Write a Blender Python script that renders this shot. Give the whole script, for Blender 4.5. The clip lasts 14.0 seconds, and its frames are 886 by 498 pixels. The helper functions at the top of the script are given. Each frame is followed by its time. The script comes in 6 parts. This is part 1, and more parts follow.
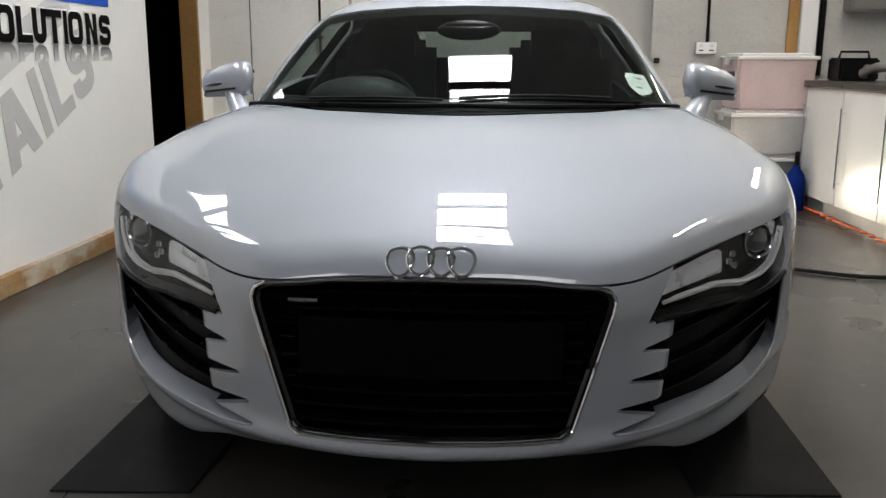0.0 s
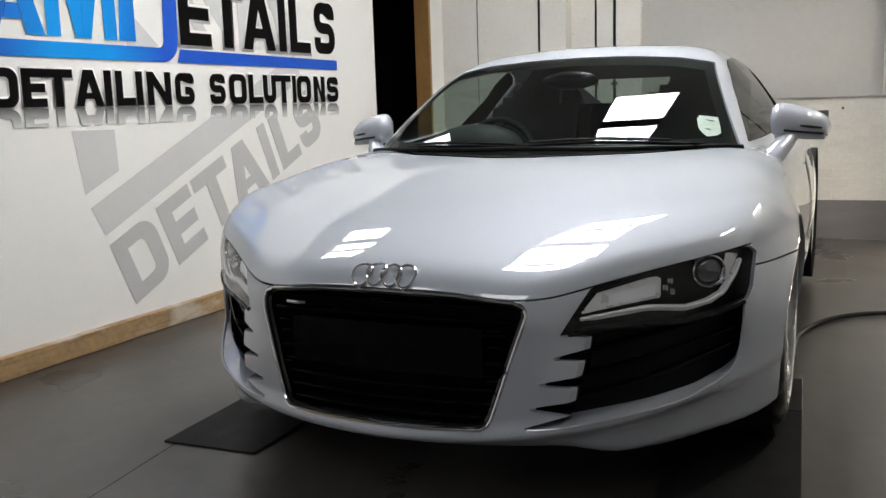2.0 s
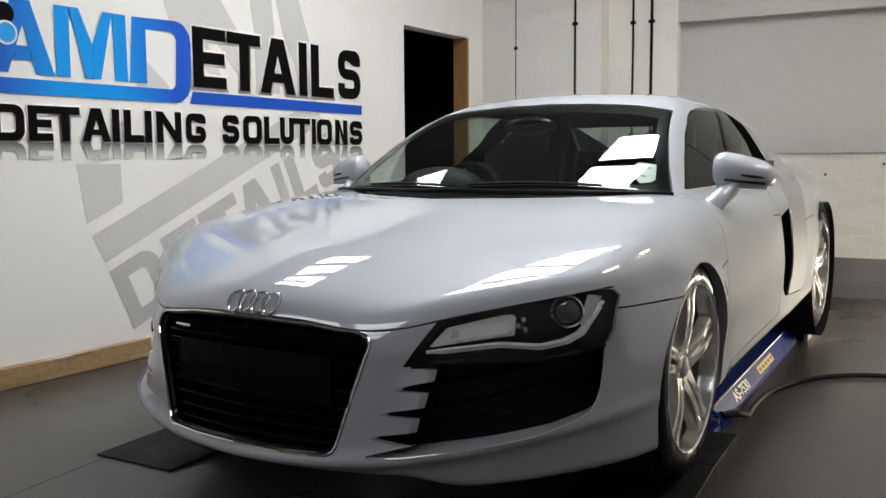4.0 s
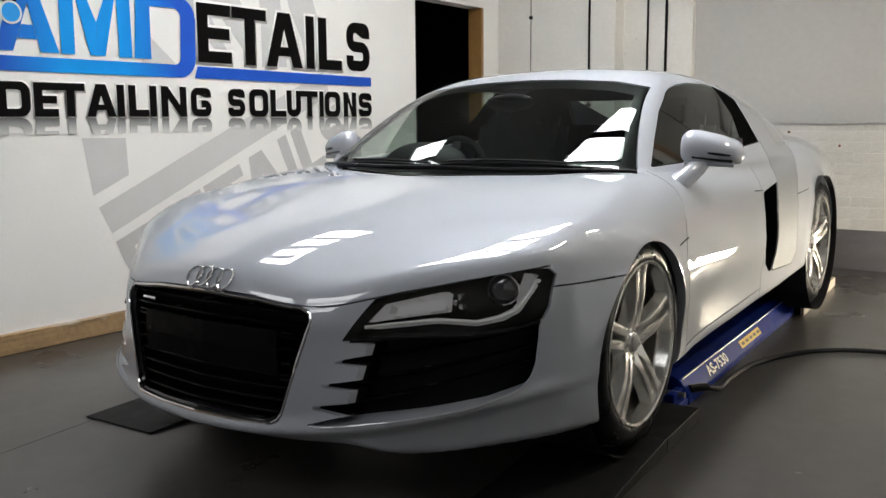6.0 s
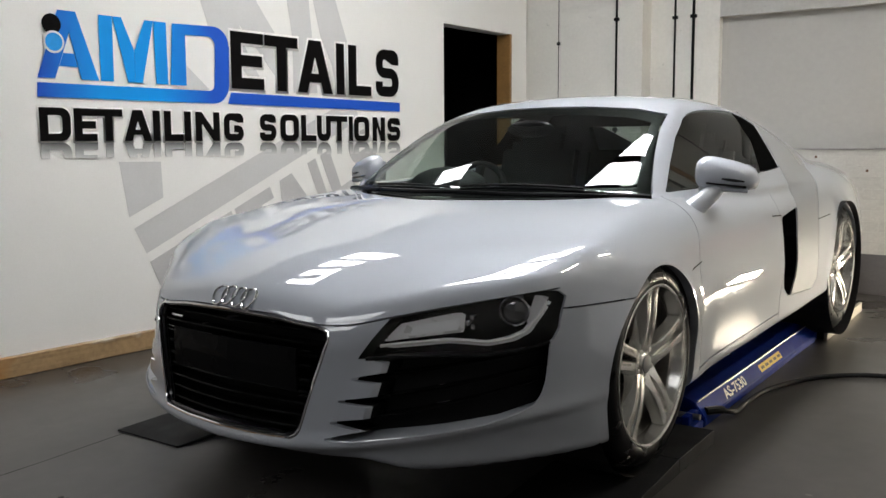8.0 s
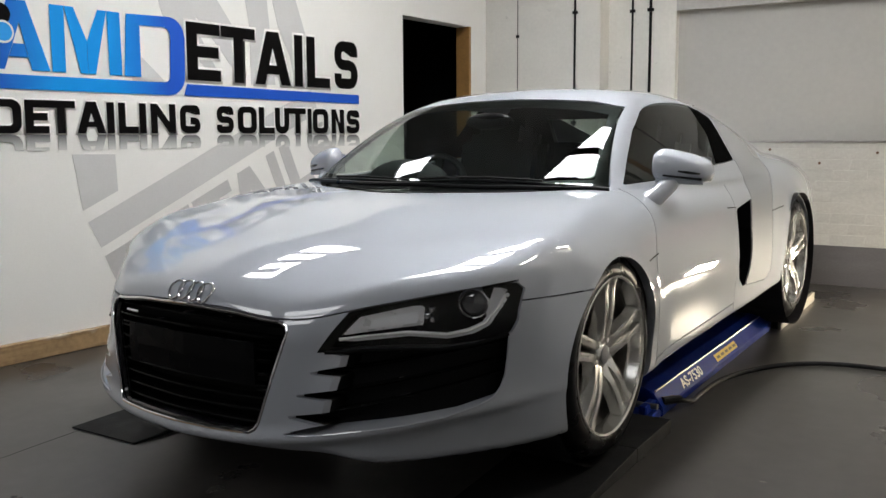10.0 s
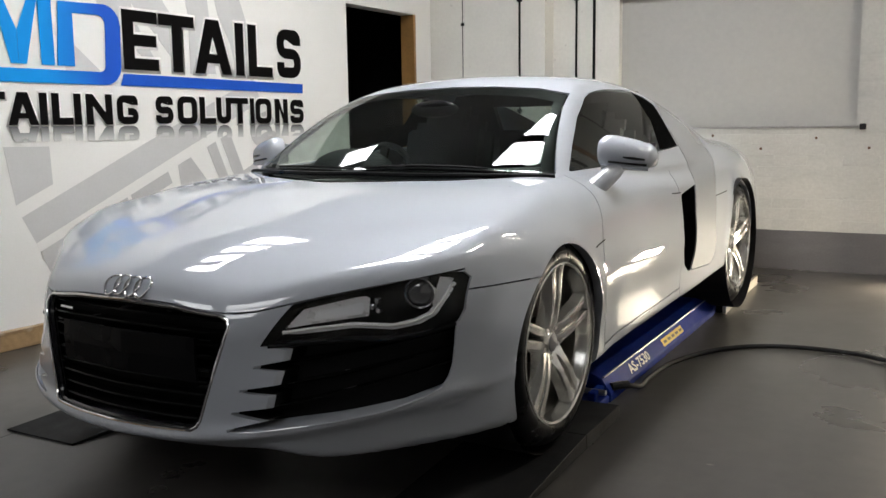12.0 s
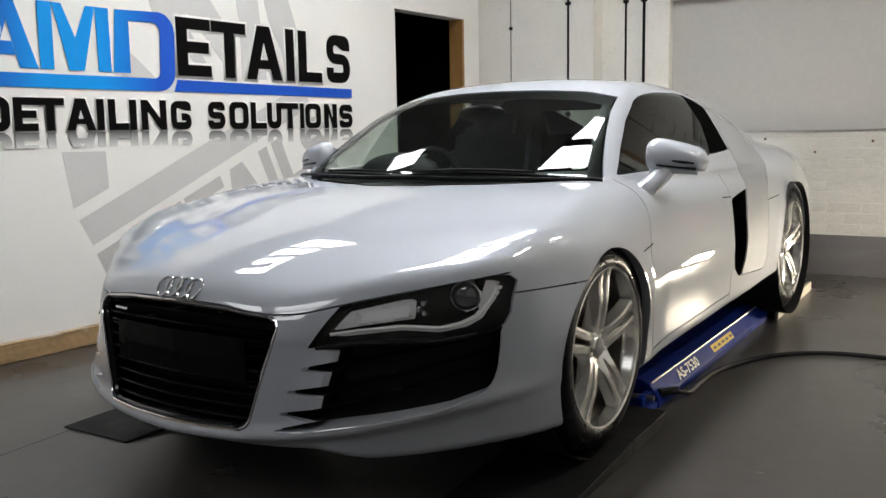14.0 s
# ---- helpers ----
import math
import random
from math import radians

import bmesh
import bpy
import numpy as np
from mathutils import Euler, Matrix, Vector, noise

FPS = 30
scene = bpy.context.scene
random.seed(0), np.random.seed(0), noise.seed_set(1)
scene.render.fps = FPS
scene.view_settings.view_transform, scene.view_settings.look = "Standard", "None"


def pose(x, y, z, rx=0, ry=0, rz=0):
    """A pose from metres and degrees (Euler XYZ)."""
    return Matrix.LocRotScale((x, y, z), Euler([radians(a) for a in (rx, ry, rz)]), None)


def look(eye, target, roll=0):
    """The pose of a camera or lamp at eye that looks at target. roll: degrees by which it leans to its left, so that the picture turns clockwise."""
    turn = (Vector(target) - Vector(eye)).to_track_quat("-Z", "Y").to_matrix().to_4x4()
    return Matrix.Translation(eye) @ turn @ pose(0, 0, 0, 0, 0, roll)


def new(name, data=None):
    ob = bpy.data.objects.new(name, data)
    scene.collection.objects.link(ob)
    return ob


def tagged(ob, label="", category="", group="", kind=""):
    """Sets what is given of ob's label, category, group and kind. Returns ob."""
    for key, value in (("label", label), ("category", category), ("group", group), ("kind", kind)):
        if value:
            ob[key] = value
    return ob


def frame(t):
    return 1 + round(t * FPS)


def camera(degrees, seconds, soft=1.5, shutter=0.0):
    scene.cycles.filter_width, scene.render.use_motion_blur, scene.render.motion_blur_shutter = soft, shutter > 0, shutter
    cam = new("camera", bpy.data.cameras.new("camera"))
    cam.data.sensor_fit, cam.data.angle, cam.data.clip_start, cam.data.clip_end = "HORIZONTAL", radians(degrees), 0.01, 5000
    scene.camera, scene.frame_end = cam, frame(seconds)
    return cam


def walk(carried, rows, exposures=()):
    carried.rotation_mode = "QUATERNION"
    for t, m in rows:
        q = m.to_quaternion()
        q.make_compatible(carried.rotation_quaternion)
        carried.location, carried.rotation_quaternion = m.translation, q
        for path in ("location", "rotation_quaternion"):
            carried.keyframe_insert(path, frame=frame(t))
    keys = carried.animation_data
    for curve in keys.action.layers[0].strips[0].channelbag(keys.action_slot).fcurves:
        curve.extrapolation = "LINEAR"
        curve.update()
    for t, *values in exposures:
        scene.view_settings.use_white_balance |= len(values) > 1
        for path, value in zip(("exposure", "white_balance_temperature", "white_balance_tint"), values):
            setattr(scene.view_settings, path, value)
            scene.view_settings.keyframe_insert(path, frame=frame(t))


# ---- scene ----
cam = camera(53.0, 14.0)
PATH = [
    (0, (0.055, -1.61, 1.017), (0.019, 0.345, 0.597), 0.2),
    (0.5, (0.274, -1.708, 1.025), (0.011, 0.231, 0.612), -1.1),
    (1, (0.497, -1.775, 1.027), (0.047, 0.136, 0.646), -1.5),
    (1.5, (0.723, -1.808, 1.035), (0.13, 0.07, 0.687), -1.0),
    (2, (0.941, -1.84, 1.032), (0.198, -0.01, 0.714), -1.8),
    (2.5, (1.135, -1.865, 1.032), (0.319, -0.067, 0.718), -1.4),
    (3, (1.315, -1.878, 1.035), (0.445, -0.094, 0.786), -0.0),
    (3.5, (1.45, -1.827, 1.016), (0.562, -0.046, 0.814), -0.7),
    (3.8, (1.525, -1.7, 1.023), (0.453, -0.021, 0.844), -1.1),
    (4, (1.524, -1.652, 0.993), (0.557, 0.087, 0.788), -0.4),
    (4.2, (1.489, -1.592, 1.029), (0.551, 0.157, 0.776), -0.5),
    (6.3, (1.852, -1.587, 1.043), (0.748, 0.058, 0.77), -0.8),
    (6.5, (1.872, -1.646, 1.057), (0.714, -0.031, 0.835), -1.3),
    (7, (1.887, -1.642, 1.042), (0.737, -0.02, 0.82), 0.1),
    (7.2, (1.899, -1.639, 1.052), (0.774, -0.002, 0.824), -0.2),
    (9.3, (1.893, -1.628, 1.049), (0.77, 0.01, 0.811), -0.5),
    (9.5, (1.9, -1.641, 1.053), (0.794, 0.008, 0.813), -0.4),
    (10, (1.9, -1.626, 1.051), (0.851, 0.058, 0.801), -0.3),
    (10.5, (1.898, -1.598, 1.045), (0.926, 0.132, 0.79), -0.3),
    (11, (1.894, -1.592, 1.047), (0.998, 0.175, 0.77), -0.3),
    (11.5, (1.893, -1.587, 1.046), (0.979, 0.169, 0.766), -0.6),
    (12, (1.891, -1.588, 1.043), (0.941, 0.151, 0.77), -0.8),
    (12.5, (1.898, -1.594, 1.044), (0.89, 0.113, 0.776), -0.8),
    (13, (1.897, -1.593, 1.041), (0.849, 0.092, 0.793), -1.0),
    (13.5, (1.899, -1.592, 1.04), (0.855, 0.095, 0.792), -0.9),
    (14, (1.9, -1.594, 1.042), (0.856, 0.092, 0.78), -1.0),
]
walk(cam, [(t, look(eye, target, roll)) for t, eye, target, roll in PATH], ((0, 0.6), (1.5, 0.8), (3.0, 0.8), (4.1, 0.65), (6.5, 0.74), (7.2, 0.65), (9.5, 0.59), (11.0, 0.67), (12.0, 0.72), (14.0, 0.73)))

# ---- light ----
world = bpy.data.worlds.new("world")
scene.world = world
world.use_nodes = True
world.node_tree.nodes["Background"].inputs[0].default_value = (0.75, 0.8, 0.9, 1)
world.node_tree.nodes["Background"].inputs[1].default_value = 0.05

# ---- materials ----
def material(name, colour, rough=0.5, metal=0.0, coat=0.0, coat_rough=0.03, vary=0.06, scale=6.0, fine=80.0, relief=0.0, relief_scale=200.0, rough_vary=0.08, emit=0.0, spec=0.5):
    """A surface with broad stains, fine grain, uneven gloss and fine relief."""
    m = bpy.data.materials.new(name)
    m.use_nodes = True
    t = m.node_tree
    n, li = t.nodes, t.links
    b = n["Principled BSDF"]
    co = n.new("ShaderNodeTexCoord")
    big, small = n.new("ShaderNodeTexNoise"), n.new("ShaderNodeTexNoise")
    big.inputs["Scale"].default_value, small.inputs["Scale"].default_value = scale, fine
    big.inputs["Detail"].default_value, small.inputs["Detail"].default_value = 6, 3
    for q in (big, small):
        li.new(co.outputs["Object"], q.inputs["Vector"])
    both = n.new("ShaderNodeMath")
    both.operation = "ADD"
    li.new(big.outputs["Fac"], both.inputs[0])
    li.new(small.outputs["Fac"], both.inputs[1])
    ramp = n.new("ShaderNodeMapRange")
    ramp.inputs["From Min"].default_value, ramp.inputs["From Max"].default_value = 0.6, 1.4
    ramp.inputs["To Min"].default_value, ramp.inputs["To Max"].default_value = 1 - vary, 1 + vary
    li.new(both.outputs[0], ramp.inputs["Value"])
    mul = n.new("ShaderNodeVectorMath")
    mul.operation = "SCALE"
    mul.inputs[0].default_value = colour
    li.new(ramp.outputs[0], mul.inputs["Scale"])
    li.new(mul.outputs[0], b.inputs["Base Color"])
    rr = n.new("ShaderNodeMapRange")
    rr.inputs["From Min"].default_value, rr.inputs["From Max"].default_value = 0.3, 0.7
    rr.inputs["To Min"].default_value, rr.inputs["To Max"].default_value = max(rough - rough_vary, 0.0), min(rough + rough_vary, 1)
    li.new(big.outputs["Fac"], rr.inputs["Value"])
    li.new(rr.outputs[0], b.inputs["Roughness"])
    b.inputs["Metallic"].default_value = metal
    b.inputs["Coat Weight"].default_value, b.inputs["Coat Roughness"].default_value = coat, coat_rough
    b.inputs["Specular IOR Level"].default_value = spec
    if coat:
        b.inputs["Coat IOR"].default_value = 2.0
    if relief:
        q = n.new("ShaderNodeTexNoise")
        q.inputs["Scale"].default_value, q.inputs["Detail"].default_value = relief_scale, 4
        li.new(co.outputs["Object"], q.inputs["Vector"])
        k = n.new("ShaderNodeBump")
        k.inputs["Strength"].default_value, k.inputs["Distance"].default_value = relief, 0.004
        li.new(q.outputs["Fac"], k.inputs["Height"])
        li.new(k.outputs[0], b.inputs["Normal"])
    if emit:
        b.inputs["Emission Color"].default_value = (*colour, 1)
        b.inputs["Emission Strength"].default_value = emit
    return m


def glass(name, tint, gloss=1.45):
    """A thin pane: clear or tinted, with the mirror gloss of glass."""
    m = bpy.data.materials.new(name)
    m.use_nodes = True
    n, li = m.node_tree.nodes, m.node_tree.links
    n.remove(n["Principled BSDF"])
    see, shine, mix, lw = n.new("ShaderNodeBsdfTransparent"), n.new("ShaderNodeBsdfGlossy"), n.new("ShaderNodeMixShader"), n.new("ShaderNodeLayerWeight")
    see.inputs[0].default_value = (*tint, 1)
    shine.inputs["Roughness"].default_value = 0.0
    lw.inputs["Blend"].default_value = 0.5
    power, ramp = n.new("ShaderNodeMath"), n.new("ShaderNodeMapRange")
    power.operation = "POWER"
    power.inputs[1].default_value = 5.0
    ramp.inputs["To Min"].default_value = ((gloss - 1) / (gloss + 1)) ** 2 * 1.6
    li.new(lw.outputs["Facing"], power.inputs[0])
    li.new(power.outputs[0], ramp.inputs["Value"])
    li.new(ramp.outputs[0], mix.inputs[0])
    li.new(see.outputs[0], mix.inputs[1])
    li.new(shine.outputs[0], mix.inputs[2])
    li.new(mix.outputs[0], n["Material Output"].inputs["Surface"])
    return m


PAINT = material("silver_paint", (0.4, 0.42, 0.462), 0.68, 0.58, 1.0, 0.012, 0.015, 3, 900, rough_vary=0.02)
# the body silver made darker, putting the blade's shading into its colour
BLADE_SHADED = material("side_blade_shaded_silver", (0.3, 0.31, 0.338), 0.6, 0.64, 1.0, 0.03, 0.015, 3, 900, rough_vary=0.02)
WALL = material("white_wall_paint", (0.83, 0.815, 0.78), 0.6, vary=0.03, scale=2.5, fine=120, relief=0.12)
# white paint toned down to offset the strong light on the back wall
BLOCK = material("toned_down_white_block", (0.42, 0.41, 0.385), 0.65, vary=0.09, scale=3, fine=40, relief=0.5, relief_scale=45)
# back wall's brighter-lit left and shaded recess, put into two paint tones
LIT_CREAM = material("lit_cream_wall_paint", (0.64, 0.62, 0.575), 0.6, vary=0.06, scale=3, fine=40, relief=0.3, relief_scale=60)
SHADED_PANEL = material("shaded_skimmed_panel", (0.38, 0.37, 0.348), 0.6, vary=0.05, scale=2, fine=30, relief=0.1, relief_scale=60)
BAND = material("dark_grey_wall_paint", (0.09, 0.085, 0.09), 0.55, vary=0.12, scale=4, relief=0.2)
FLOOR = material("grey_floor_paint", (0.05, 0.0458, 0.0423), 0.3, vary=0.24, scale=1.4, fine=14, relief=0.05, relief_scale=140, rough_vary=0.05, spec=0.4)
CEILING = material("ceiling_sheet", (0.3, 0.31, 0.33), 0.7, vary=0.05)
PINE = material("pine_board", (0.38, 0.245, 0.12), 0.6, vary=0.25, scale=7, fine=40, relief=0.2)
OAK = material("stained_timber", (0.3, 0.16, 0.05), 0.5, vary=0.2, scale=9, fine=70, relief=0.2)
BLACK = material("black_satin_plastic", (0.0035, 0.0035, 0.004), 0.35, vary=0.1, spec=0.1)
GLOSS = material("black_gloss_plastic", (0.008, 0.008, 0.009), 0.08, vary=0.05, rough_vary=0.02)
MATT = material("matt_black_paint", (0.012, 0.011, 0.012), 0.8, vary=0.15, spec=0.22)
RUBBER = material("black_rubber", (0.012, 0.012, 0.0125), 0.6, vary=0.2, scale=8, relief=0.2, relief_scale=160, spec=0.1)
TYRE = material("tyre_rubber", (0.0025, 0.0025, 0.003), 0.3, vary=0.15, scale=12, relief=0.06, spec=0.1)
CHROME = material("chrome", (0.8, 0.8, 0.82), 0.08, 1.0, vary=0.03, rough_vary=0.03)
ALLOY = material("silver_wheel_lacquer", (0.62, 0.61, 0.58), 0.2, 0.9, 0.6, 0.05, 0.03, 6, 300, rough_vary=0.03)
# silver barrel painted dark for the shadow inside the rim, plus brake dust
BARREL = material("shaded_dusty_barrel", (0.085, 0.078, 0.07), 0.6, 0.25, vary=0.2, scale=14)
STEEL = material("worn_steel", (0.35, 0.34, 0.33), 0.4, 0.9, vary=0.15)
BLUE = material("blue_enamel", (0.004, 0.018, 0.15), 0.45, 0.0, 0.0, 0.1, 0.12, 8, 60, spec=0.05)
YELLOW = material("yellow_label", (0.5, 0.32, 0.02), 0.5, vary=0.15)
LETTER = material("black_vinyl", (0.004, 0.0035, 0.0035), 0.6, vary=0.1, spec=0.05)
SKYBLUE = material("sky_blue_vinyl", (0.03, 0.33, 0.8), 0.5, vary=0.08, scale=2, spec=0.15)
ROYAL = material("royal_blue_vinyl", (0.015, 0.09, 0.5), 0.5, vary=0.08, scale=2, spec=0.15)
GHOST = material("pale_grey_vinyl", (0.6, 0.59, 0.58), 0.5, vary=0.04)
WHITE = material("white_laminate", (0.72, 0.72, 0.71), 0.28, vary=0.02, rough_vary=0.0)
WORKTOP = material("dark_worktop", (0.03, 0.026, 0.024), 0.35, vary=0.3, scale=30)
LAMP_BLACK = material("lamp_housing_black", (0.006, 0.006, 0.0065), 0.25, vary=0.1, spec=0.12)
SILVER_TRIM = material("satin_silver_trim", (0.85, 0.86, 0.88), 0.4, 0.2, vary=0.05)
REFLECTOR = material("lamp_reflector", (0.8, 0.8, 0.81), 0.3, 0.25, vary=0.05, scale=30, fine=220, relief=0.12, relief_scale=60)
LENS = material("projector_lens", (0.03, 0.032, 0.036), 0.04, 0.0, 1.0, 0.02, 0.02)
DISC = material("worn_brake_iron", (0.07, 0.05, 0.038), 0.35, 0.8, vary=0.25, scale=20)
CABIN = material("dark_cabin_trim", (0.015, 0.016, 0.017), 0.6, vary=0.15, relief=0.2, spec=0.22)
STICKER = material("white_paper", (0.88, 0.88, 0.86), 0.6, vary=0.12, scale=60, fine=200)
GHOST2 = material("grey_vinyl", (0.52, 0.51, 0.5), 0.5, vary=0.05)
PLATE = material("black_plate_film", (0.003, 0.003, 0.0035), 0.3, vary=0.05, spec=0.06)
PILLAR = material("black_trim_panel", (0.004, 0.004, 0.0045), 0.45, vary=0.05, spec=0.03)
# near-black that paints in the doorway's darkness; the window pillar shares it
VOID = material("doorway_dark_and_pillar_black", (0.003, 0.003, 0.003), 0.95, vary=0.1, spec=0.0)
FADED_PRINT = material("grey_print", (0.2, 0.21, 0.22), 0.6, vary=0.1)
PALE_BOARD = material("pale_bare_board", (0.33, 0.3, 0.25), 0.6, vary=0.15)
BAR_DARK = material("dark_print", (0.1, 0.07, 0.02), 0.6, vary=0.1)
RUST = material("rusty_iron", (0.13, 0.07, 0.045), 0.8, 0.3, vary=0.3, scale=40)
ORANGE = material("orange_cable_sheath", (0.75, 0.13, 0.03), 0.5, vary=0.15)
BOX_PINK = material("pinkish_plastic", (0.58, 0.44, 0.43), 0.4, vary=0.12, scale=8)
CHIP = material("worn_floor_chip", (0.19, 0.18, 0.17), 0.6, vary=0.2, scale=30)
BOX_GREY = material("greyish_plastic", (0.42, 0.41, 0.4), 0.4, vary=0.12, scale=8)
BOX_DARK = material("dark_grey_plastic", (0.12, 0.12, 0.13), 0.4, vary=0.15, scale=8)
LID = material("white_plastic_lid", (0.72, 0.7, 0.68), 0.45, vary=0.06)
FLOOD = material("floodlight_face", (1, 0.88, 0.68), emit=380)
LIGHT_POWER = material("rooflight_pane", (0.98, 0.99, 1.0), emit=23, vary=0.02)
LIGHT_WALL = material("shaded_rooflight_pane", (0.98, 0.99, 1.0), emit=12, vary=0.02)
LIGHT_FILL = material("front_fill_pane", (0.98, 0.99, 1.0), emit=2.0, vary=0.02)
LIGHT_SMALL = material("tube_lamp", (1.0, 0.95, 0.85), emit=48, vary=0.02)
FIN = material("satin_black_fin", (0.002, 0.002, 0.002), 0.22, vary=0.1, spec=0.07)
GLASS = glass("tinted_glass", (0.62, 0.7, 0.66), 1.5)
SCREEN_GLASS = glass("windscreen_glass", (0.66, 0.73, 0.69), 1.5)
CLEAR = glass("clear_glass", (0.97, 0.97, 0.98), 1.35)


def shaded_print(name, axis, stops):
    """A printed vinyl whose ink runs from one colour to another along the wall."""
    m = material(name, (0.5, 0.5, 0.5), 0.5, vary=0.04, spec=0.15)
    n, li = m.node_tree.nodes, m.node_tree.links
    geo, sep, rng, ramp = n.new("ShaderNodeNewGeometry"), n.new("ShaderNodeSeparateXYZ"), n.new("ShaderNodeMapRange"), n.new("ShaderNodeValToRGB")
    li.new(geo.outputs["Position"], sep.inputs[0])
    li.new(sep.outputs[axis], rng.inputs["Value"])
    rng.inputs["From Min"].default_value, rng.inputs["From Max"].default_value = stops[0][0], stops[-1][0]
    span = stops[-1][0] - stops[0][0]
    row = ramp.color_ramp.elements
    row[0].color, row[1].color = (*stops[0][1], 1), (*stops[-1][1], 1)
    for at, colour in stops[1:-1]:
        row.new((at - stops[0][0]) / span).color = (*colour, 1)
    li.new(rng.outputs[0], ramp.inputs[0])
    li.new(ramp.outputs[0], n["Principled BSDF"].inputs["Base Color"])
    return m


LOGO_BLUE = shaded_print("logo_blue_vinyl", "Y", ((0.76, (0.018, 0.09, 0.5)), (1.08, (0.006, 0.3, 0.8)), (1.4, (0.006, 0.29, 0.78)), (1.74, (0.018, 0.1, 0.55))))
FADED = shaded_print("fading_grey_vinyl", "Z", ((0.99, (0.7, 0.69, 0.67)), (1.03, (0.4, 0.4, 0.39)), (1.078, (0.06, 0.06, 0.06))))


def streaks(m, stretch, low, high, dark, size=1.0):
    """Add stains drawn out along one way to a material's colour."""
    n, li = m.node_tree.nodes, m.node_tree.links
    co, mp, q, rng, mul = n.new("ShaderNodeTexCoord"), n.new("ShaderNodeMapping"), n.new("ShaderNodeTexNoise"), n.new("ShaderNodeMapRange"), n.new("ShaderNodeVectorMath")
    mp.inputs["Scale"].default_value = stretch
    q.inputs["Scale"].default_value, q.inputs["Detail"].default_value, q.inputs["Roughness"].default_value = size, 7, 0.65
    rng.inputs["From Min"].default_value, rng.inputs["From Max"].default_value = low, high
    rng.inputs["To Min"].default_value, rng.inputs["To Max"].default_value = 1.0, dark
    mul.operation = "SCALE"
    bsdf = n["Principled BSDF"]
    li.new(co.outputs["Object"], mp.inputs[0])
    li.new(mp.outputs[0], q.inputs["Vector"])
    li.new(q.outputs["Fac"], rng.inputs["Value"])
    li.new(bsdf.inputs["Base Color"].links[0].from_socket, mul.inputs[0])
    li.new(rng.outputs[0], mul.inputs["Scale"])
    li.new(mul.outputs[0], bsdf.inputs["Base Color"])


def smears(m, stretch, low, high, colour, shift=0.0):
    """Patches of another colour over a material's own, with ragged rims."""
    n, li = m.node_tree.nodes, m.node_tree.links
    co, mp, q, rng, mix = n.new("ShaderNodeTexCoord"), n.new("ShaderNodeMapping"), n.new("ShaderNodeTexNoise"), n.new("ShaderNodeMapRange"), n.new("ShaderNodeMix")
    mp.inputs["Scale"].default_value, mp.inputs["Location"].default_value = stretch, (shift, shift, shift)
    q.inputs["Scale"].default_value, q.inputs["Detail"].default_value = 1.0, 6
    rng.inputs["From Min"].default_value, rng.inputs["From Max"].default_value = low, high
    rng.inputs["To Max"].default_value = 0.75
    mix.data_type = "RGBA"
    bsdf = n["Principled BSDF"]
    li.new(co.outputs["Object"], mp.inputs[0])
    li.new(mp.outputs[0], q.inputs["Vector"])
    li.new(q.outputs["Fac"], rng.inputs["Value"])
    li.new(rng.outputs[0], mix.inputs[0])
    li.new(bsdf.inputs["Base Color"].links[0].from_socket, mix.inputs[6])
    mix.inputs[7].default_value = (*colour, 1)
    li.new(mix.outputs[2], bsdf.inputs["Base Color"])


def knots(m):
    """Dark round knots in a board."""
    n, li = m.node_tree.nodes, m.node_tree.links
    co, v, rng, mul = n.new("ShaderNodeTexCoord"), n.new("ShaderNodeTexVoronoi"), n.new("ShaderNodeMapRange"), n.new("ShaderNodeVectorMath")
    v.inputs["Scale"].default_value = 4.5
    rng.inputs["From Min"].default_value, rng.inputs["From Max"].default_value = 0.05, 0.12
    rng.inputs["To Min"].default_value, rng.inputs["To Max"].default_value = 0.35, 1.0
    mul.operation = "SCALE"
    bsdf = n["Principled BSDF"]
    li.new(co.outputs["Object"], v.inputs["Vector"])
    li.new(v.outputs["Distance"], rng.inputs["Value"])
    li.new(bsdf.inputs["Base Color"].links[0].from_socket, mul.inputs[0])
    li.new(rng.outputs[0], mul.inputs["Scale"])
    li.new(mul.outputs[0], bsdf.inputs["Base Color"])


streaks(BLOCK, (1.2, 1.2, 7.0), 0.54, 0.8, 0.8)
streaks(BLOCK, (9.0, 9.0, 14.0), 0.62, 0.72, 0.8)
streaks(LIT_CREAM, (1.2, 1.2, 5.0), 0.56, 0.8, 0.85)
streaks(LIT_CREAM, (12.0, 12.0, 14.0), 0.66, 0.72, 0.75)
streaks(FLOOR, (2.5, 0.7, 1.0), 0.45, 0.75, 0.7)
streaks(FLOOR, (11.0, 8.0, 1.0), 0.52, 0.85, 1.3)
streaks(BAND, (1.5, 1.5, 6.0), 0.45, 0.75, 1.3)
streaks(PINE, (40.0, 2.2, 40.0), 0.45, 0.65, 0.72)
knots(PINE)
smears(PINE, (3.0, 2.6, 6.0), 0.5, 0.6, (0.6, 0.545, 0.46))
smears(PINE, (3.0, 3.4, 5.0), 0.58, 0.68, (0.36, 0.17, 0.045), 7.3)
streaks(RUBBER, (9.0, 3.0, 3.0), 0.55, 0.75, 1.8)


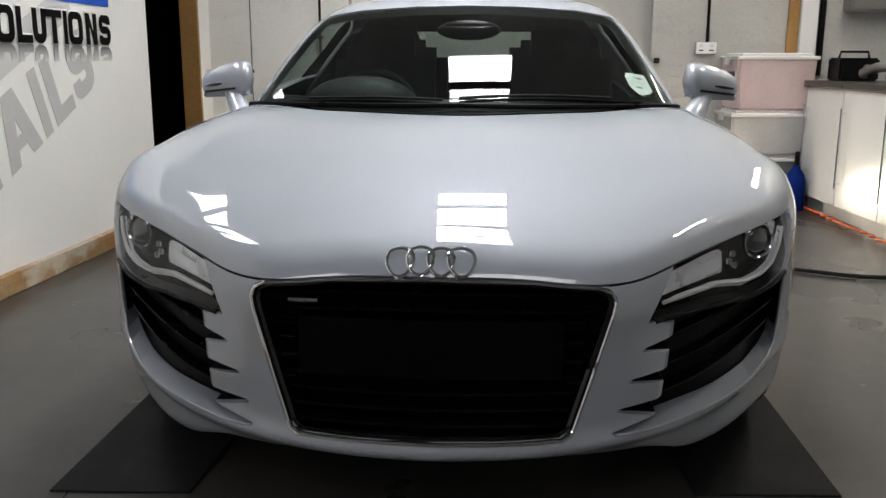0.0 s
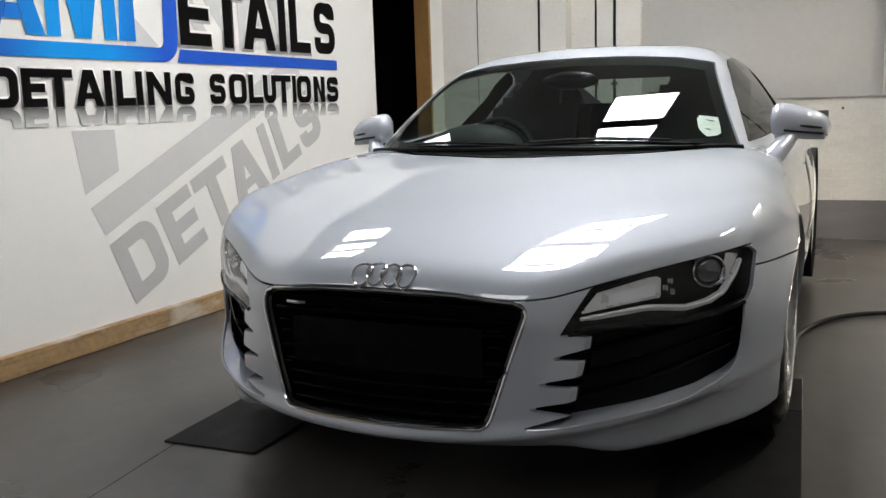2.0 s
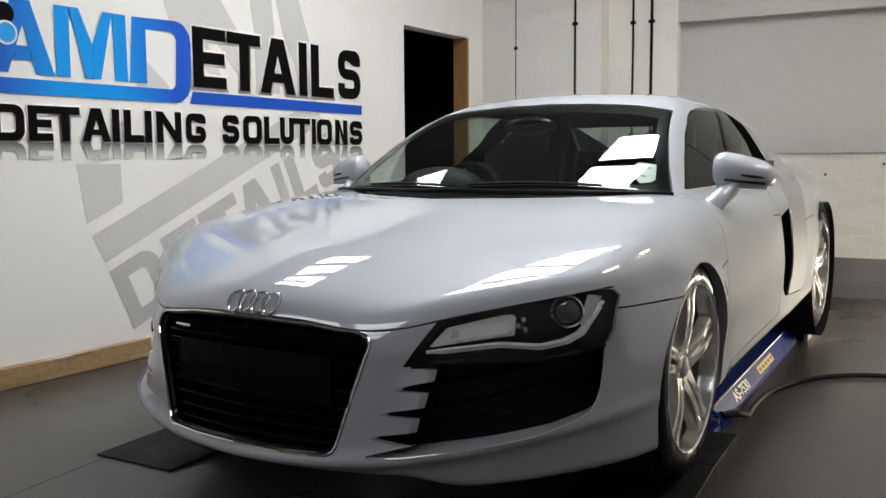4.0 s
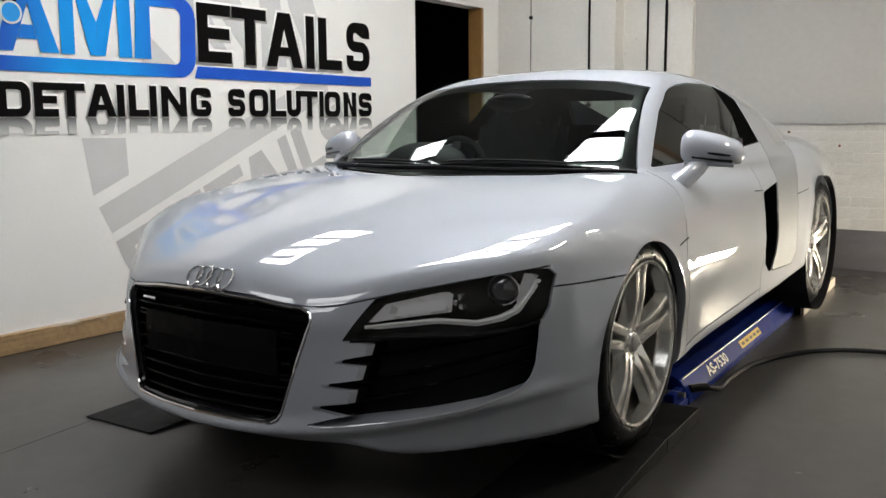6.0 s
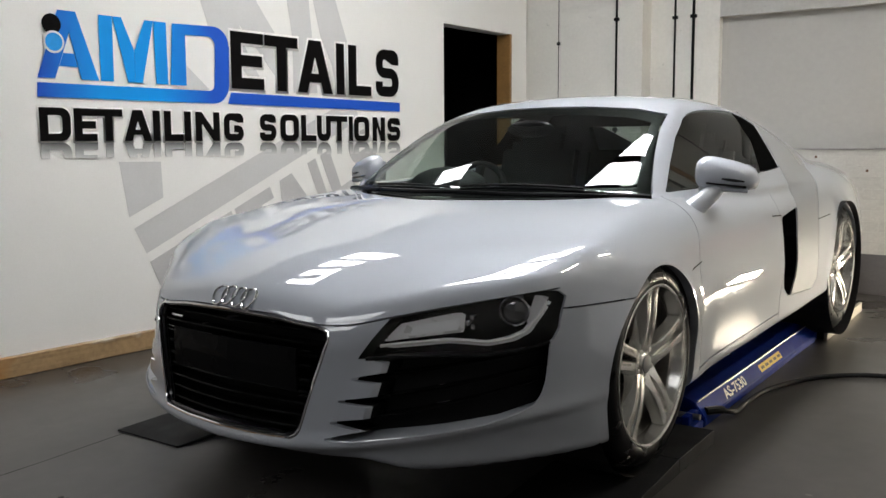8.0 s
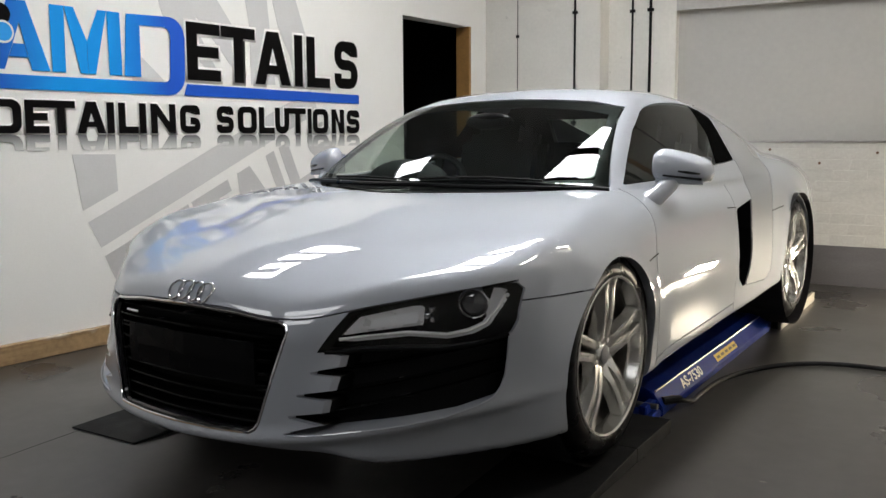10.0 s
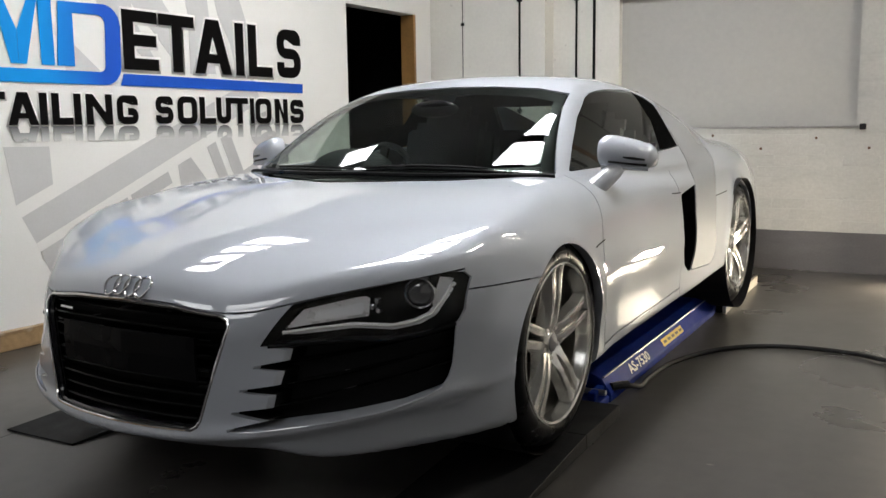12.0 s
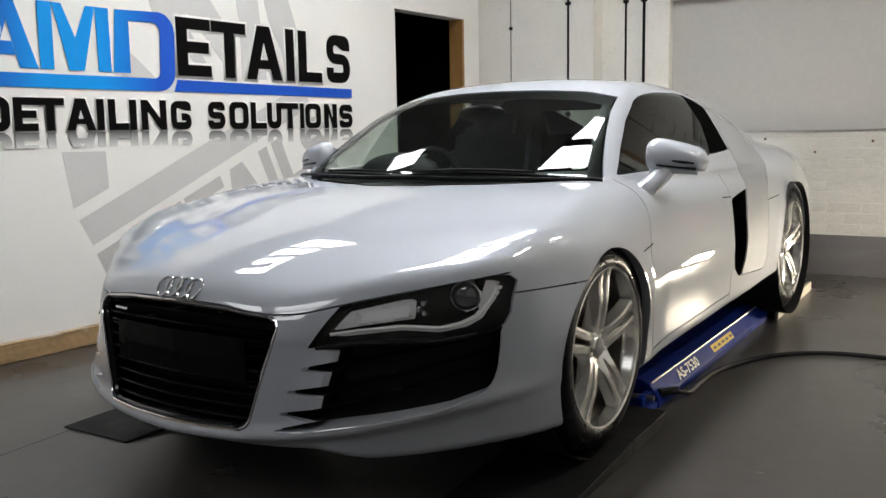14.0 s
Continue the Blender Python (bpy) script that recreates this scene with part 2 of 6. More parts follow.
# ---- mesh helpers ----
def obj(name, verts, faces, mat, parent=None, label="", smooth=False, normals=None):
    me = bpy.data.meshes.new(name)
    me.from_pydata([tuple(v) for v in verts], [], [tuple(int(i) for i in f) for f in faces])
    if smooth or normals is not None:
        me.polygons.foreach_set("use_smooth", [True] * len(me.polygons))
    if normals is not None:
        me.normals_split_custom_set_from_vertices([tuple(v) for v in normals])
    me.materials.append(mat)
    me.update()
    ob = new(name, me)
    if parent:
        ob.parent = parent
    if label:
        ob["label"] = label
    return ob


def part(name, bm, mat, parent=None, label="", smooth=False):
    """Link a bmesh as one mesh object under a thing or part."""
    me = bpy.data.meshes.new(name)
    bmesh.ops.recalc_face_normals(bm, faces=bm.faces)
    bm.to_mesh(me)
    bm.free()
    if smooth:
        me.polygons.foreach_set("use_smooth", [True] * len(me.polygons))
        me.set_sharp_from_angle(angle=radians(35))
    me.materials.append(mat)
    ob = new(name, me)
    if parent:
        ob.parent = parent
    if label:
        ob["label"] = label
    return ob


def slab(x0, x1, y0, y1, z0, z1, bev=0.0, bm=None, seg=1):
    own = bm if bm is not None else bmesh.new()
    r = bmesh.ops.create_cube(own, size=1.0, matrix=Matrix.Translation(((x0 + x1) / 2, (y0 + y1) / 2, (z0 + z1) / 2)) @ Matrix.Diagonal((x1 - x0, y1 - y0, z1 - z0, 1)))
    if bev:
        es = list({e for v in r["verts"] for e in v.link_edges})
        bmesh.ops.bevel(own, geom=es, offset=bev, segments=seg, affect="EDGES")
    return own


def prism(pts, thick, m=None, bm=None):
    """A polygon in the xy plane, drawn up by thick, then put at m."""
    own = bm if bm is not None else bmesh.new()
    lo = [own.verts.new((p[0], p[1], 0)) for p in pts]
    hi = [own.verts.new((p[0], p[1], thick)) for p in pts]
    own.faces.new(lo[::-1])
    own.faces.new(hi)
    k = len(pts)
    for i in range(k):
        own.faces.new((lo[i], lo[(i + 1) % k], hi[(i + 1) % k], hi[i]))
    if m is not None:
        bmesh.ops.transform(own, matrix=m, verts=lo + hi)
    return own


def tube(points, r, sides=8, closed=False, bm=None):
    own = bm if bm is not None else bmesh.new()
    pts = [Vector(p) for p in points]
    k, rings, up = len(pts), [], None
    for i, p in enumerate(pts):
        a, b = (pts[i - 1], pts[(i + 1) % k]) if closed else (pts[max(i - 1, 0)], pts[min(i + 1, k - 1)])
        d = (b - a).normalized()
        if up is None:
            up = d.orthogonal().normalized()
        up = (up - d * up.dot(d)).normalized()
        s = d.cross(up)
        rad = r(i / max(k - 1, 1)) if callable(r) else r
        rings.append([own.verts.new(p + (up * math.cos(q) + s * math.sin(q)) * rad) for q in (2 * math.pi * j / sides for j in range(sides))])
    for i in range(k if closed else k - 1):
        a, b = rings[i], rings[(i + 1) % k]
        for j in range(sides):
            own.faces.new((a[j], a[(j + 1) % sides], b[(j + 1) % sides], b[j]))
    if not closed:
        own.faces.new(rings[0][::-1])
        own.faces.new(rings[-1])
    return own


def lathe(profile, sides=64, m=None, bm=None, shut=False):
    """Turn (r, h) pairs about the z axis."""
    own = bm if bm is not None else bmesh.new()
    rings = [[own.verts.new((r * math.cos(q), r * math.sin(q), h)) for q in (2 * math.pi * j / sides for j in range(sides))] for r, h in profile]
    k = len(rings)
    for i in range(k if shut else k - 1):
        a, b = rings[i], rings[(i + 1) % k]
        for j in range(sides):
            own.faces.new((a[j], a[(j + 1) % sides], b[(j + 1) % sides], b[j]))
    if m is not None:
        bmesh.ops.transform(own, matrix=m, verts=[v for q in rings for v in q])
    return own


def empty(name, at=(0, 0, 0)):
    ob = new(name)
    ob.location = at
    ob.empty_display_size = 0.1
    return ob

# ---- the car's skin: one smooth surface out of a few profile lines ----
def spline(xs, ys, lo=-0.5, hi=5.0, n=11001):
    """A natural cubic through the knots, as a table."""
    xs, ys = np.array(xs, float), np.array(ys, float)
    k, h = len(xs), np.diff(xs)
    a, b = np.zeros((k, k)), np.zeros(k)
    a[0, 0] = a[-1, -1] = 1
    for i in range(1, k - 1):
        a[i, i - 1:i + 2] = h[i - 1], 2 * (h[i - 1] + h[i]), h[i]
        b[i] = 6 * ((ys[i + 1] - ys[i]) / h[i] - (ys[i] - ys[i - 1]) / h[i - 1])
    m = np.linalg.solve(a, b)
    q = np.linspace(lo, hi, n)
    i = np.clip(np.searchsorted(xs, q) - 1, 0, k - 2)
    t, hh = q - xs[i], h[i]
    s0 = (ys[i + 1] - ys[i]) / hh - hh * (2 * m[i] + m[i + 1]) / 6
    v = ys[i] + s0 * t + m[i] / 2 * t ** 2 + (m[i + 1] - m[i]) / (6 * hh) * t ** 3
    s_end = s0 + m[i] * hh + (m[i + 1] - m[i]) / 2 * hh
    first, last = s0[np.searchsorted(q, xs[0])], s_end[np.searchsorted(q, xs[-1]) - 1]
    v = np.where(q < xs[0], ys[0] + first * (q - xs[0]), np.where(q > xs[-1], ys[-1] + last * (q - xs[-1]), v))
    return lambda p: np.interp(p, q, v)


def smax(a, b, r):
    h = np.maximum(r - np.abs(a - b), 0) / r
    return np.maximum(a, b) + h * h * r * 0.25


def bump(v, mid, width):
    return np.exp(-((v - mid) / width) ** 2)


def step(v, a, b):
    t = np.clip((v - a) / (b - a), 0, 1)
    return t * t * t * (t * (6 * t - 15) + 10)


FRONT_HUB, REAR_HUB = (0.965, 0.378), (3.46, 0.392)
FRONT_ARCH = (0.968, 0.365)
PLAN_HI = spline((0, 0.2, 0.34, 0.42, 0.5, 0.65, 0.82, 0.9, 1.0), (0.054, 0.061, 0.078, 0.12, 0.184, 0.319, 0.504, 0.669, 0.91), -0.1, 2)
PLAN_LO = spline((0, 0.2, 0.35, 0.5, 0.65, 0.8, 0.9, 1.0), (0.016, 0.034, 0.069, 0.135, 0.262, 0.472, 0.63, 0.85), -0.1, 2)
EDGE = spline((0, 0.2, 0.34, 0.42, 0.5, 0.65, 0.82, 0.95), (0.585, 0.582, 0.57, 0.578, 0.596, 0.626, 0.658, 0.672), -0.1, 2)
CENTRE = spline((-0.2, 0.046, 0.084, 0.15, 0.3, 0.5, 0.8, 1.1, 1.3, 2.0, 3.0, 3.6, 4.2, 4.45), (0.28, 0.583, 0.627, 0.668, 0.727, 0.772, 0.82, 0.852, 0.866, 0.895, 0.945, 0.96, 0.93, 0.9))
WAIST = spline((0.2, 0.6, 0.72, 0.93, 1.3, 1.7, 2.2, 2.7, 3.2, 3.58, 4.0, 4.45), (0.8, 0.888, 0.904, 0.908, 0.895, 0.885, 0.882, 0.872, 0.862, 0.843, 0.805, 0.73))
CHIN = spline((0.1, 0.17, 0.2, 0.24, 0.31, 0.4), (0.22, 0.08, 0.015, -0.004, 0.0, 0.0), 0, 1.5)
SIDE = spline((0.15, 0.25, 0.35, 0.5, 0.6, 0.7, 0.8, 0.9, 1.0), (0.05, 0.014, 0.008, 0.0, 0.003, 0.018, 0.05, 0.11, 0.2), 0, 1.5)
LOW = spline((0.0, 0.8, 1.35, 3.0, 4.4), (0.227, 0.228, 0.24, 0.3, 0.33))
ROOF = spline((1.4, 1.6, 1.8, 2.2, 2.6, 3.0, 3.4, 3.8, 4.3), (1.13, 1.195, 1.235, 1.27, 1.252, 1.185, 1.09, 1.0, 0.93))
BELT = spline((1.2, 1.5, 1.9, 2.3, 2.8, 3.3, 4.0), (0.668, 0.714, 0.765, 0.785, 0.77, 0.71, 0.6))


CROWN_X = (0, 0.15, 0.3, 0.42, 0.52, 0.6, 0.68, 0.76, 0.84, 0.92)
CROWN_Y = (0.2, 0.35, 0.5, 0.65, 0.8, 0.95, 1.1)
CROWN = ((5.7, 3.9, 6.8, 12.1, 17.0, 18.4, 16.7), (2.7, 2.0, 7.2, 12.7, 17.2, 17.1, 14.5), (0.8, -0.5, 5.0, 10.3, 13.4, 13.3, 12.2), (-0.7, -2.1, -1.4, 2.2, 6.0, 6.9, 8.5), (3.1, -1.1, -4.1, -4.8, -2.2, -0.4, 1.9), (6.0, 1.4, -3.1, -7.0, -7.8, -6.0, -3.0), (9.1, 4.7, -2.5, -8.7, -10.7, -9.3, -6.1), (10.4, 4.3, -2.2, -7.4, -10.7, -8.7, -6.7), (10.2, 6.2, 2.9, -1.2, -2.2, -3.6, -5.5), (9.8, 8.1, 6.6, 5.2, 3.3, 0.4, -3.2))
CROWN_ROWS = [spline(CROWN_Y, row, -0.2, 1.6, 1801) for row in CROWN]
CROWN_BLEND = []
for k in range(len(CROWN_X)):
    knots = [-q for q in CROWN_X[:0:-1]] + list(CROWN_X)
    CROWN_BLEND.append(spline(knots, [float(abs(q) == CROWN_X[k]) for q in knots], -1.2, 1.2, 2401))


def crown(x, y):
    """Millimetres by which the bonnet and its wing crests stand over the plain sweep."""
    x, y = np.minimum(x, 0.94), np.clip(y, 0.1, 1.3)
    return sum(blend(x) * row(y) for blend, row in zip(CROWN_BLEND, CROWN_ROWS))


def top_of(x, y):
    lead = PLAN_HI(x)
    d = np.maximum(y - lead, -0.1)
    back = y - (lead - 0.046) * np.exp(-np.maximum(d, 0) / 0.6)
    z = CENTRE(back) + (EDGE(x) - 0.583) * np.exp(-np.maximum(d, 0) / 0.3)
    z += bump(y, 0.95, 0.42) * 0.017 * bump(x, 0.66, 0.22)
    z = z + 0.001 * crown(x, y) * step(y - lead, 0.0, 0.14) * (1 - step(y, 1.12, 1.4))
    return z - 0.02 * x * x


def body_level(p):
    x, y, z = np.abs(p[:, 0]), p[:, 1], p[:, 2]
    hi = step(z, 0.3, 0.56)
    nose = PLAN_LO(x) * (1 - hi) + PLAN_HI(x) * hi + CHIN(z + 0.014 + 0.026 * step(x, 0.42, 0.66)) + 0.012 * bump(x, 0.82, 0.2) * (1 - step(z, 0.22, 0.34))
    crease = 0.248 + 0.09 * (x / 0.8) ** 2
    nose += 0.014 * (1 - step(z - crease, -0.03, 0.004)) - 0.01 * bump(z, crease + 0.003, 0.026) + 0.24 * np.maximum(crease - 0.004 - z, 0)
    slope = (PLAN_HI(x + 0.01) - PLAN_HI(x - 0.01)) / 0.02
    front = (nose - y) / np.sqrt(1 + slope ** 2)
    lean = SIDE(z) + 0.011 * (1 - step(z, 0.38, 0.57)) * step(y, 1.3, 1.55) * (1 - step(y, 2.2, 2.7))
    for (hy, hz), r in ((FRONT_ARCH, 0.322), (REAR_HUB, 0.34)):
        lean = lean - 0.009 * np.exp(-(np.maximum(np.hypot(y - hy, z - hz) - r, 0) / 0.045) ** 2) * step(z, 0.3, 0.5)
    side = x - (WAIST(y) - lean)
    top = (z - top_of(x, y)) * 0.93
    rear = y - (4.42 - 0.12 * x * x - 0.25 * np.abs(z - 0.6) ** 2)
    low = LOW(y) - 0.03 * step(x, 0.40, 0.58) * (1 - step(y, 0.7, 1.3)) - z
    g = smax(front, side, 0.06)
    g = smax(g, rear, 0.1)
    g = smax(g, top, 0.05 + 0.08 * step(y, 0.5, 0.9))
    return smax(g, low, 0.03)


def cabin_level(p):
    x, y, z = np.abs(p[:, 0]), p[:, 1], p[:, 2]
    rise = z - 0.862
    screen = (1.16 + (1.47 * rise + 1.3 * rise * np.abs(rise)) * (1 - 0.2 * np.minimum(x, 0.7) ** 2) + 0.37 * x * x - y) * 0.57
    roof = z - (ROOF(y) - 0.12 * x * x)
    side = (x - (BELT(y) - 0.62 * np.maximum(z - 0.88, -0.015) - 0.25 * (z - 0.88) ** 2)) * 0.85
    g = smax(screen, side, 0.05)
    g = smax(g, roof, 0.09)
    return np.maximum(g, 0.72 - z)


def level(p):
    return -smax(-body_level(p), -cabin_level(p), 0.02)


def ray_fan(nose, length, tail, around):
    """Origins and ways of the rays from the car's spine to its right half."""
    turn = np.linspace(0, math.pi, around)
    o, w = [], []
    for a in np.linspace(0, math.pi / 2, nose, endpoint=False):
        o.append(np.tile((0, 0.7, 0.5), (around, 1)))
        w.append(np.stack((np.sin(turn) * math.sin(a), np.full(around, -math.cos(a)), np.cos(turn) * math.sin(a)), 1))
    for y in np.linspace(0.7, 3.8, length, endpoint=False):
        o.append(np.tile((0, y, 0.5), (around, 1)))
        w.append(np.stack((np.sin(turn), np.zeros(around), np.cos(turn)), 1))
    for a in np.linspace(0, math.pi / 2, tail):
        o.append(np.tile((0, 3.8, 0.5), (around, 1)))
        w.append(np.stack((np.sin(turn) * math.cos(a), np.full(around, math.sin(a)), np.cos(turn) * math.cos(a)), 1))
    return np.concatenate(o), np.concatenate(w)


def cast(o, w, far=1.4, steps=70):
    """Where rays from inside leave the skin for good."""
    out = np.zeros(len(o))
    for k in range(steps):
        t = far * (k + 1) / steps
        out[level(o + w * t) < 0] = t
    a, b = out, out + far / steps
    for _ in range(16):
        m = (a + b) / 2
        inside = level(o + w * m[:, None]) < 0
        a, b = np.where(inside, m, a), np.where(inside, b, m)
    return o + w * a[:, None]


def normals_of(p, h=0.004):
    n = np.stack([level(p + np.eye(3)[k] * h) - level(p - np.eye(3)[k] * h) for k in range(3)], 1)
    return n / np.maximum(np.linalg.norm(n, axis=1), 1e-9)[:, None]


def skin_y(x, z):
    """The nose's y at (x, z)."""
    x, z = np.broadcast_arrays(np.asarray(x, float), np.asarray(z, float))
    a, b = np.full(x.size, -0.3), np.full(x.size, 0.95)
    for _ in range(24):
        m = (a + b) / 2
        out = level(np.stack((x.ravel(), m, z.ravel()), 1)) > 0
        a, b = np.where(out, m, a), np.where(out, b, m)
    return a.reshape(x.shape)


def skin_z(x, y):
    """The height of the skin over (x, y)."""
    x, y = np.broadcast_arrays(np.asarray(x, float), np.asarray(y, float))
    a, b = np.full(x.size, 1.5), np.full(x.size, 0.45)
    for _ in range(24):
        m = (a + b) / 2
        out = level(np.stack((x.ravel(), y.ravel(), m), 1)) > 0
        a, b = np.where(out, m, a), np.where(out, b, m)
    return a.reshape(x.shape)


def skin_x(y, z):
    """The half width of the skin at (y, z)."""
    y, z = np.broadcast_arrays(np.asarray(y, float), np.asarray(z, float))
    a, b = np.full(y.size, 1.2), np.full(y.size, 0.05)
    for _ in range(24):
        m = (a + b) / 2
        out = level(np.stack((m, y.ravel(), z.ravel()), 1)) > 0
        a, b = np.where(out, m, a), np.where(out, b, m)
    return a.reshape(y.shape)


def poly_sd(u, v, pts, rnd=0.0):
    """Signed distance to a polygon, negative inside, corners rounded by rnd."""
    p = np.array(pts, float)
    q = np.stack((u, v), 1)
    best, inside = np.full(len(q), 1e9), np.zeros(len(q), bool)
    for i in range(len(p)):
        a, b = p[i], p[(i + 1) % len(p)]
        e, w = b - a, q - a
        t = np.clip((w @ e) / (e @ e), 0, 1)
        best = np.minimum(best, np.linalg.norm(w - t[:, None] * e, axis=1))
        cross = ((a[1] > q[:, 1]) != (b[1] > q[:, 1]))
        with np.errstate(divide="ignore", invalid="ignore"):
            inside ^= cross & (q[:, 0] < e[0] * (q[:, 1] - a[1]) / e[1] + a[0])
    return np.where(inside, -best, best)


def clip(mesh, f):
    """Keep the part of the mesh with f >= 0, cut along f = 0. Gives the mesh and the cut's segments."""
    v, n, t = mesh
    s = f[t] >= 0
    k = s.sum(1)
    keep = t[k == 3]
    new_v, new_n, faces, segs, base = [], [], [], [], len(v)

    def cut(i, j):
        r = (f[i] / (f[i] - f[j]))[:, None]
        m = n[i] * (1 - r) + n[j] * r
        return v[i] * (1 - r) + v[j] * r, m / np.maximum(np.linalg.norm(m, axis=1), 1e-9)[:, None]

    for count in (1, 2):
        tt = t[k == count]
        if not len(tt):
            continue
        odd = np.argmax(s[k == count] if count == 1 else ~s[k == count], axis=1)
        r = np.arange(len(tt))
        a, b, c = tt[r, odd], tt[r, (odd + 1) % 3], tt[r, (odd + 2) % 3]
        (p1, n1), (p2, n2) = cut(a, b), cut(a, c)
        i1 = base + np.arange(len(tt))
        i2 = i1 + len(tt)
        base += 2 * len(tt)
        new_v += [p1, p2]
        new_n += [n1, n2]
        faces.append(np.stack((a, i1, i2), 1) if count == 1 else np.concatenate((np.stack((i1, b, c), 1), np.stack((i1, c, i2), 1))))
        segs.append(np.stack((p1, p2, n1, n2), 1) if count == 1 else np.stack((p2, p1, n2, n1), 1))
    v2 = np.concatenate([v] + new_v)
    n2 = np.concatenate([n] + new_n)
    t2 = np.concatenate([keep] + faces)
    used, inv = np.unique(t2.ravel(), return_inverse=True)
    return (v2[used], n2[used], inv.reshape(-1, 3)), (np.concatenate(segs) if segs else np.zeros((0, 4, 3)))


def refine(mesh, mask):
    """Split the marked triangles in four and lay the new corners on the skin."""
    v, n, t = mesh
    tt = t[mask]
    m = [(v[tt[:, i]] + v[tt[:, (i + 1) % 3]]) / 2 for i in range(3)]
    p = np.concatenate(m)
    p, inv = np.unique(p.round(7), axis=0, return_inverse=True)
    inv = inv.ravel()
    for _ in range(2):
        g = np.stack([level(p + np.eye(3)[k] * 0.002) - level(p - np.eye(3)[k] * 0.002) for k in range(3)], 1) / 0.004
        p = p - g * (level(p) / np.maximum((g * g).sum(1), 1e-6))[:, None]
    k, base = len(tt), len(v)
    ab, bc, ca = (base + inv[:k], base + inv[k:2 * k], base + inv[2 * k:])
    a, b, c = tt.T
    fine = np.concatenate([np.stack(q, 1) for q in ((a, ab, ca), (ab, b, bc), (ca, bc, c), (ab, bc, ca))])
    return np.concatenate((v, p)), np.concatenate((n, normals_of(p))), np.concatenate((t[~mask], fine))

# ---- the workshop ----
FACE_X, FACE_SLOPE = -2.06, 0.065
LEAN_WALL = math.atan(FACE_SLOPE)
BACK, NOOK, CEIL, SCREEN_TOP = 5.08, 4.9, 3.4, 2.25


def on_wall(u, z, off=0.0):
    """A point of the lettered wall: u is the world y, off the distance into the room."""
    return Vector((FACE_X + FACE_SLOPE * u + off * math.cos(LEAN_WALL), u - off * math.sin(LEAN_WALL), z))


def wall_frame(off=0.0):
    """Local x runs along the lettered wall (world y), local y is up, local z points into the room."""
    a = Vector((FACE_SLOPE, 1, 0)).normalized()
    n = Vector((a.y, -a.x, 0))
    m = Matrix((a, Vector((0, 0, 1)), n)).transposed().to_4x4()
    return Matrix.Translation(on_wall(0, 0, off)) @ m


def wall_box(u0, u1, z0, z1, d0, d1, bev=0.0, bm=None):
    own = bm if bm is not None else bmesh.new()
    k = 1 / math.cos(LEAN_WALL)
    part_bm = slab(u0 * k, u1 * k, z0, z1, d0, d1, bev)
    bmesh.ops.transform(part_bm, matrix=wall_frame(), verts=part_bm.verts)
    me = bpy.data.meshes.new("tmp")
    part_bm.to_mesh(me)
    part_bm.free()
    own.from_mesh(me)
    bpy.data.meshes.remove(me)
    return own


floor = tagged(part("floor", slab(-5.0, 4.2, -6.2, 5.6, -0.1, 0), FLOOR), "grey painted concrete workshop floor with scuffs", "floor", kind="structure")
DOOR0, DOOR1, DOOR_Z = 3.8, 4.68, 1.925
bm = wall_box(-6.1, DOOR0, 0, SCREEN_TOP, -0.12, 0)
wall_box(DOOR1, 5.0, 0, SCREEN_TOP, -0.12, 0, bm=bm)
wall_box(DOOR0, DOOR1, DOOR_Z, SCREEN_TOP, -0.12, 0, bm=bm)
wall_west = tagged(part("wall_west", bm, WALL), "smooth white painted partition wall with vinyl lettering", "wall", kind="structure")
# added black box: its colour stands in for the unlit space beyond the doorway
tagged(part("doorway_dark_back", wall_box(DOOR0 - 0.3, DOOR1 + 0.3, 0, 2.24, -0.9, -0.86), VOID), "black sheet standing in for the darkness beyond the open doorway", "wall", kind="structure")
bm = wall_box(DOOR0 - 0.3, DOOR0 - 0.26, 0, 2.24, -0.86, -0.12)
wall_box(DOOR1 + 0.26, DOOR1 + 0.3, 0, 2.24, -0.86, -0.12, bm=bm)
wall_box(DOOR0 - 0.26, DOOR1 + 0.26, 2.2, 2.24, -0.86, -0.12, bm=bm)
tagged(part("doorway_dark_sides", bm, VOID), "black sides of the box standing in for the doorway's darkness", "wall", kind="structure")
tagged(part("door_frame", wall_box(DOOR1 - 0.03, DOOR1, 0, DOOR_Z, -0.12, 0.004, 0.002), OAK), "brown timber lining on the doorway jamb", "door frame", kind="structure")
tagged(part("baseboard", wall_box(-6, DOOR0, 0.0, 0.095, 0.001, 0.04, 0.004), PINE), "rough pine batten along the foot of the white wall", "baseboard", kind="structure")


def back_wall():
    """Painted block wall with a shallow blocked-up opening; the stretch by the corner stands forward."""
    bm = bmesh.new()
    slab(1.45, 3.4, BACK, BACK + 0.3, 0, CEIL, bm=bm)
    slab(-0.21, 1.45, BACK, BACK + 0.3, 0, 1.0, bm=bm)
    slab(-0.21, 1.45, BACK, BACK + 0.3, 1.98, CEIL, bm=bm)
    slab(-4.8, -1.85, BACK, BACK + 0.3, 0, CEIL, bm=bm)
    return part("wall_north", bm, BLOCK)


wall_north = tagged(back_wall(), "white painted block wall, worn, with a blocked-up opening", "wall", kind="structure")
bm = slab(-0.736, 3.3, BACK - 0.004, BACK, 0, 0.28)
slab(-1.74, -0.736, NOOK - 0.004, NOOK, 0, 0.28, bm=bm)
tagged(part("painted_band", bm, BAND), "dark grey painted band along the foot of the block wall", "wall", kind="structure")
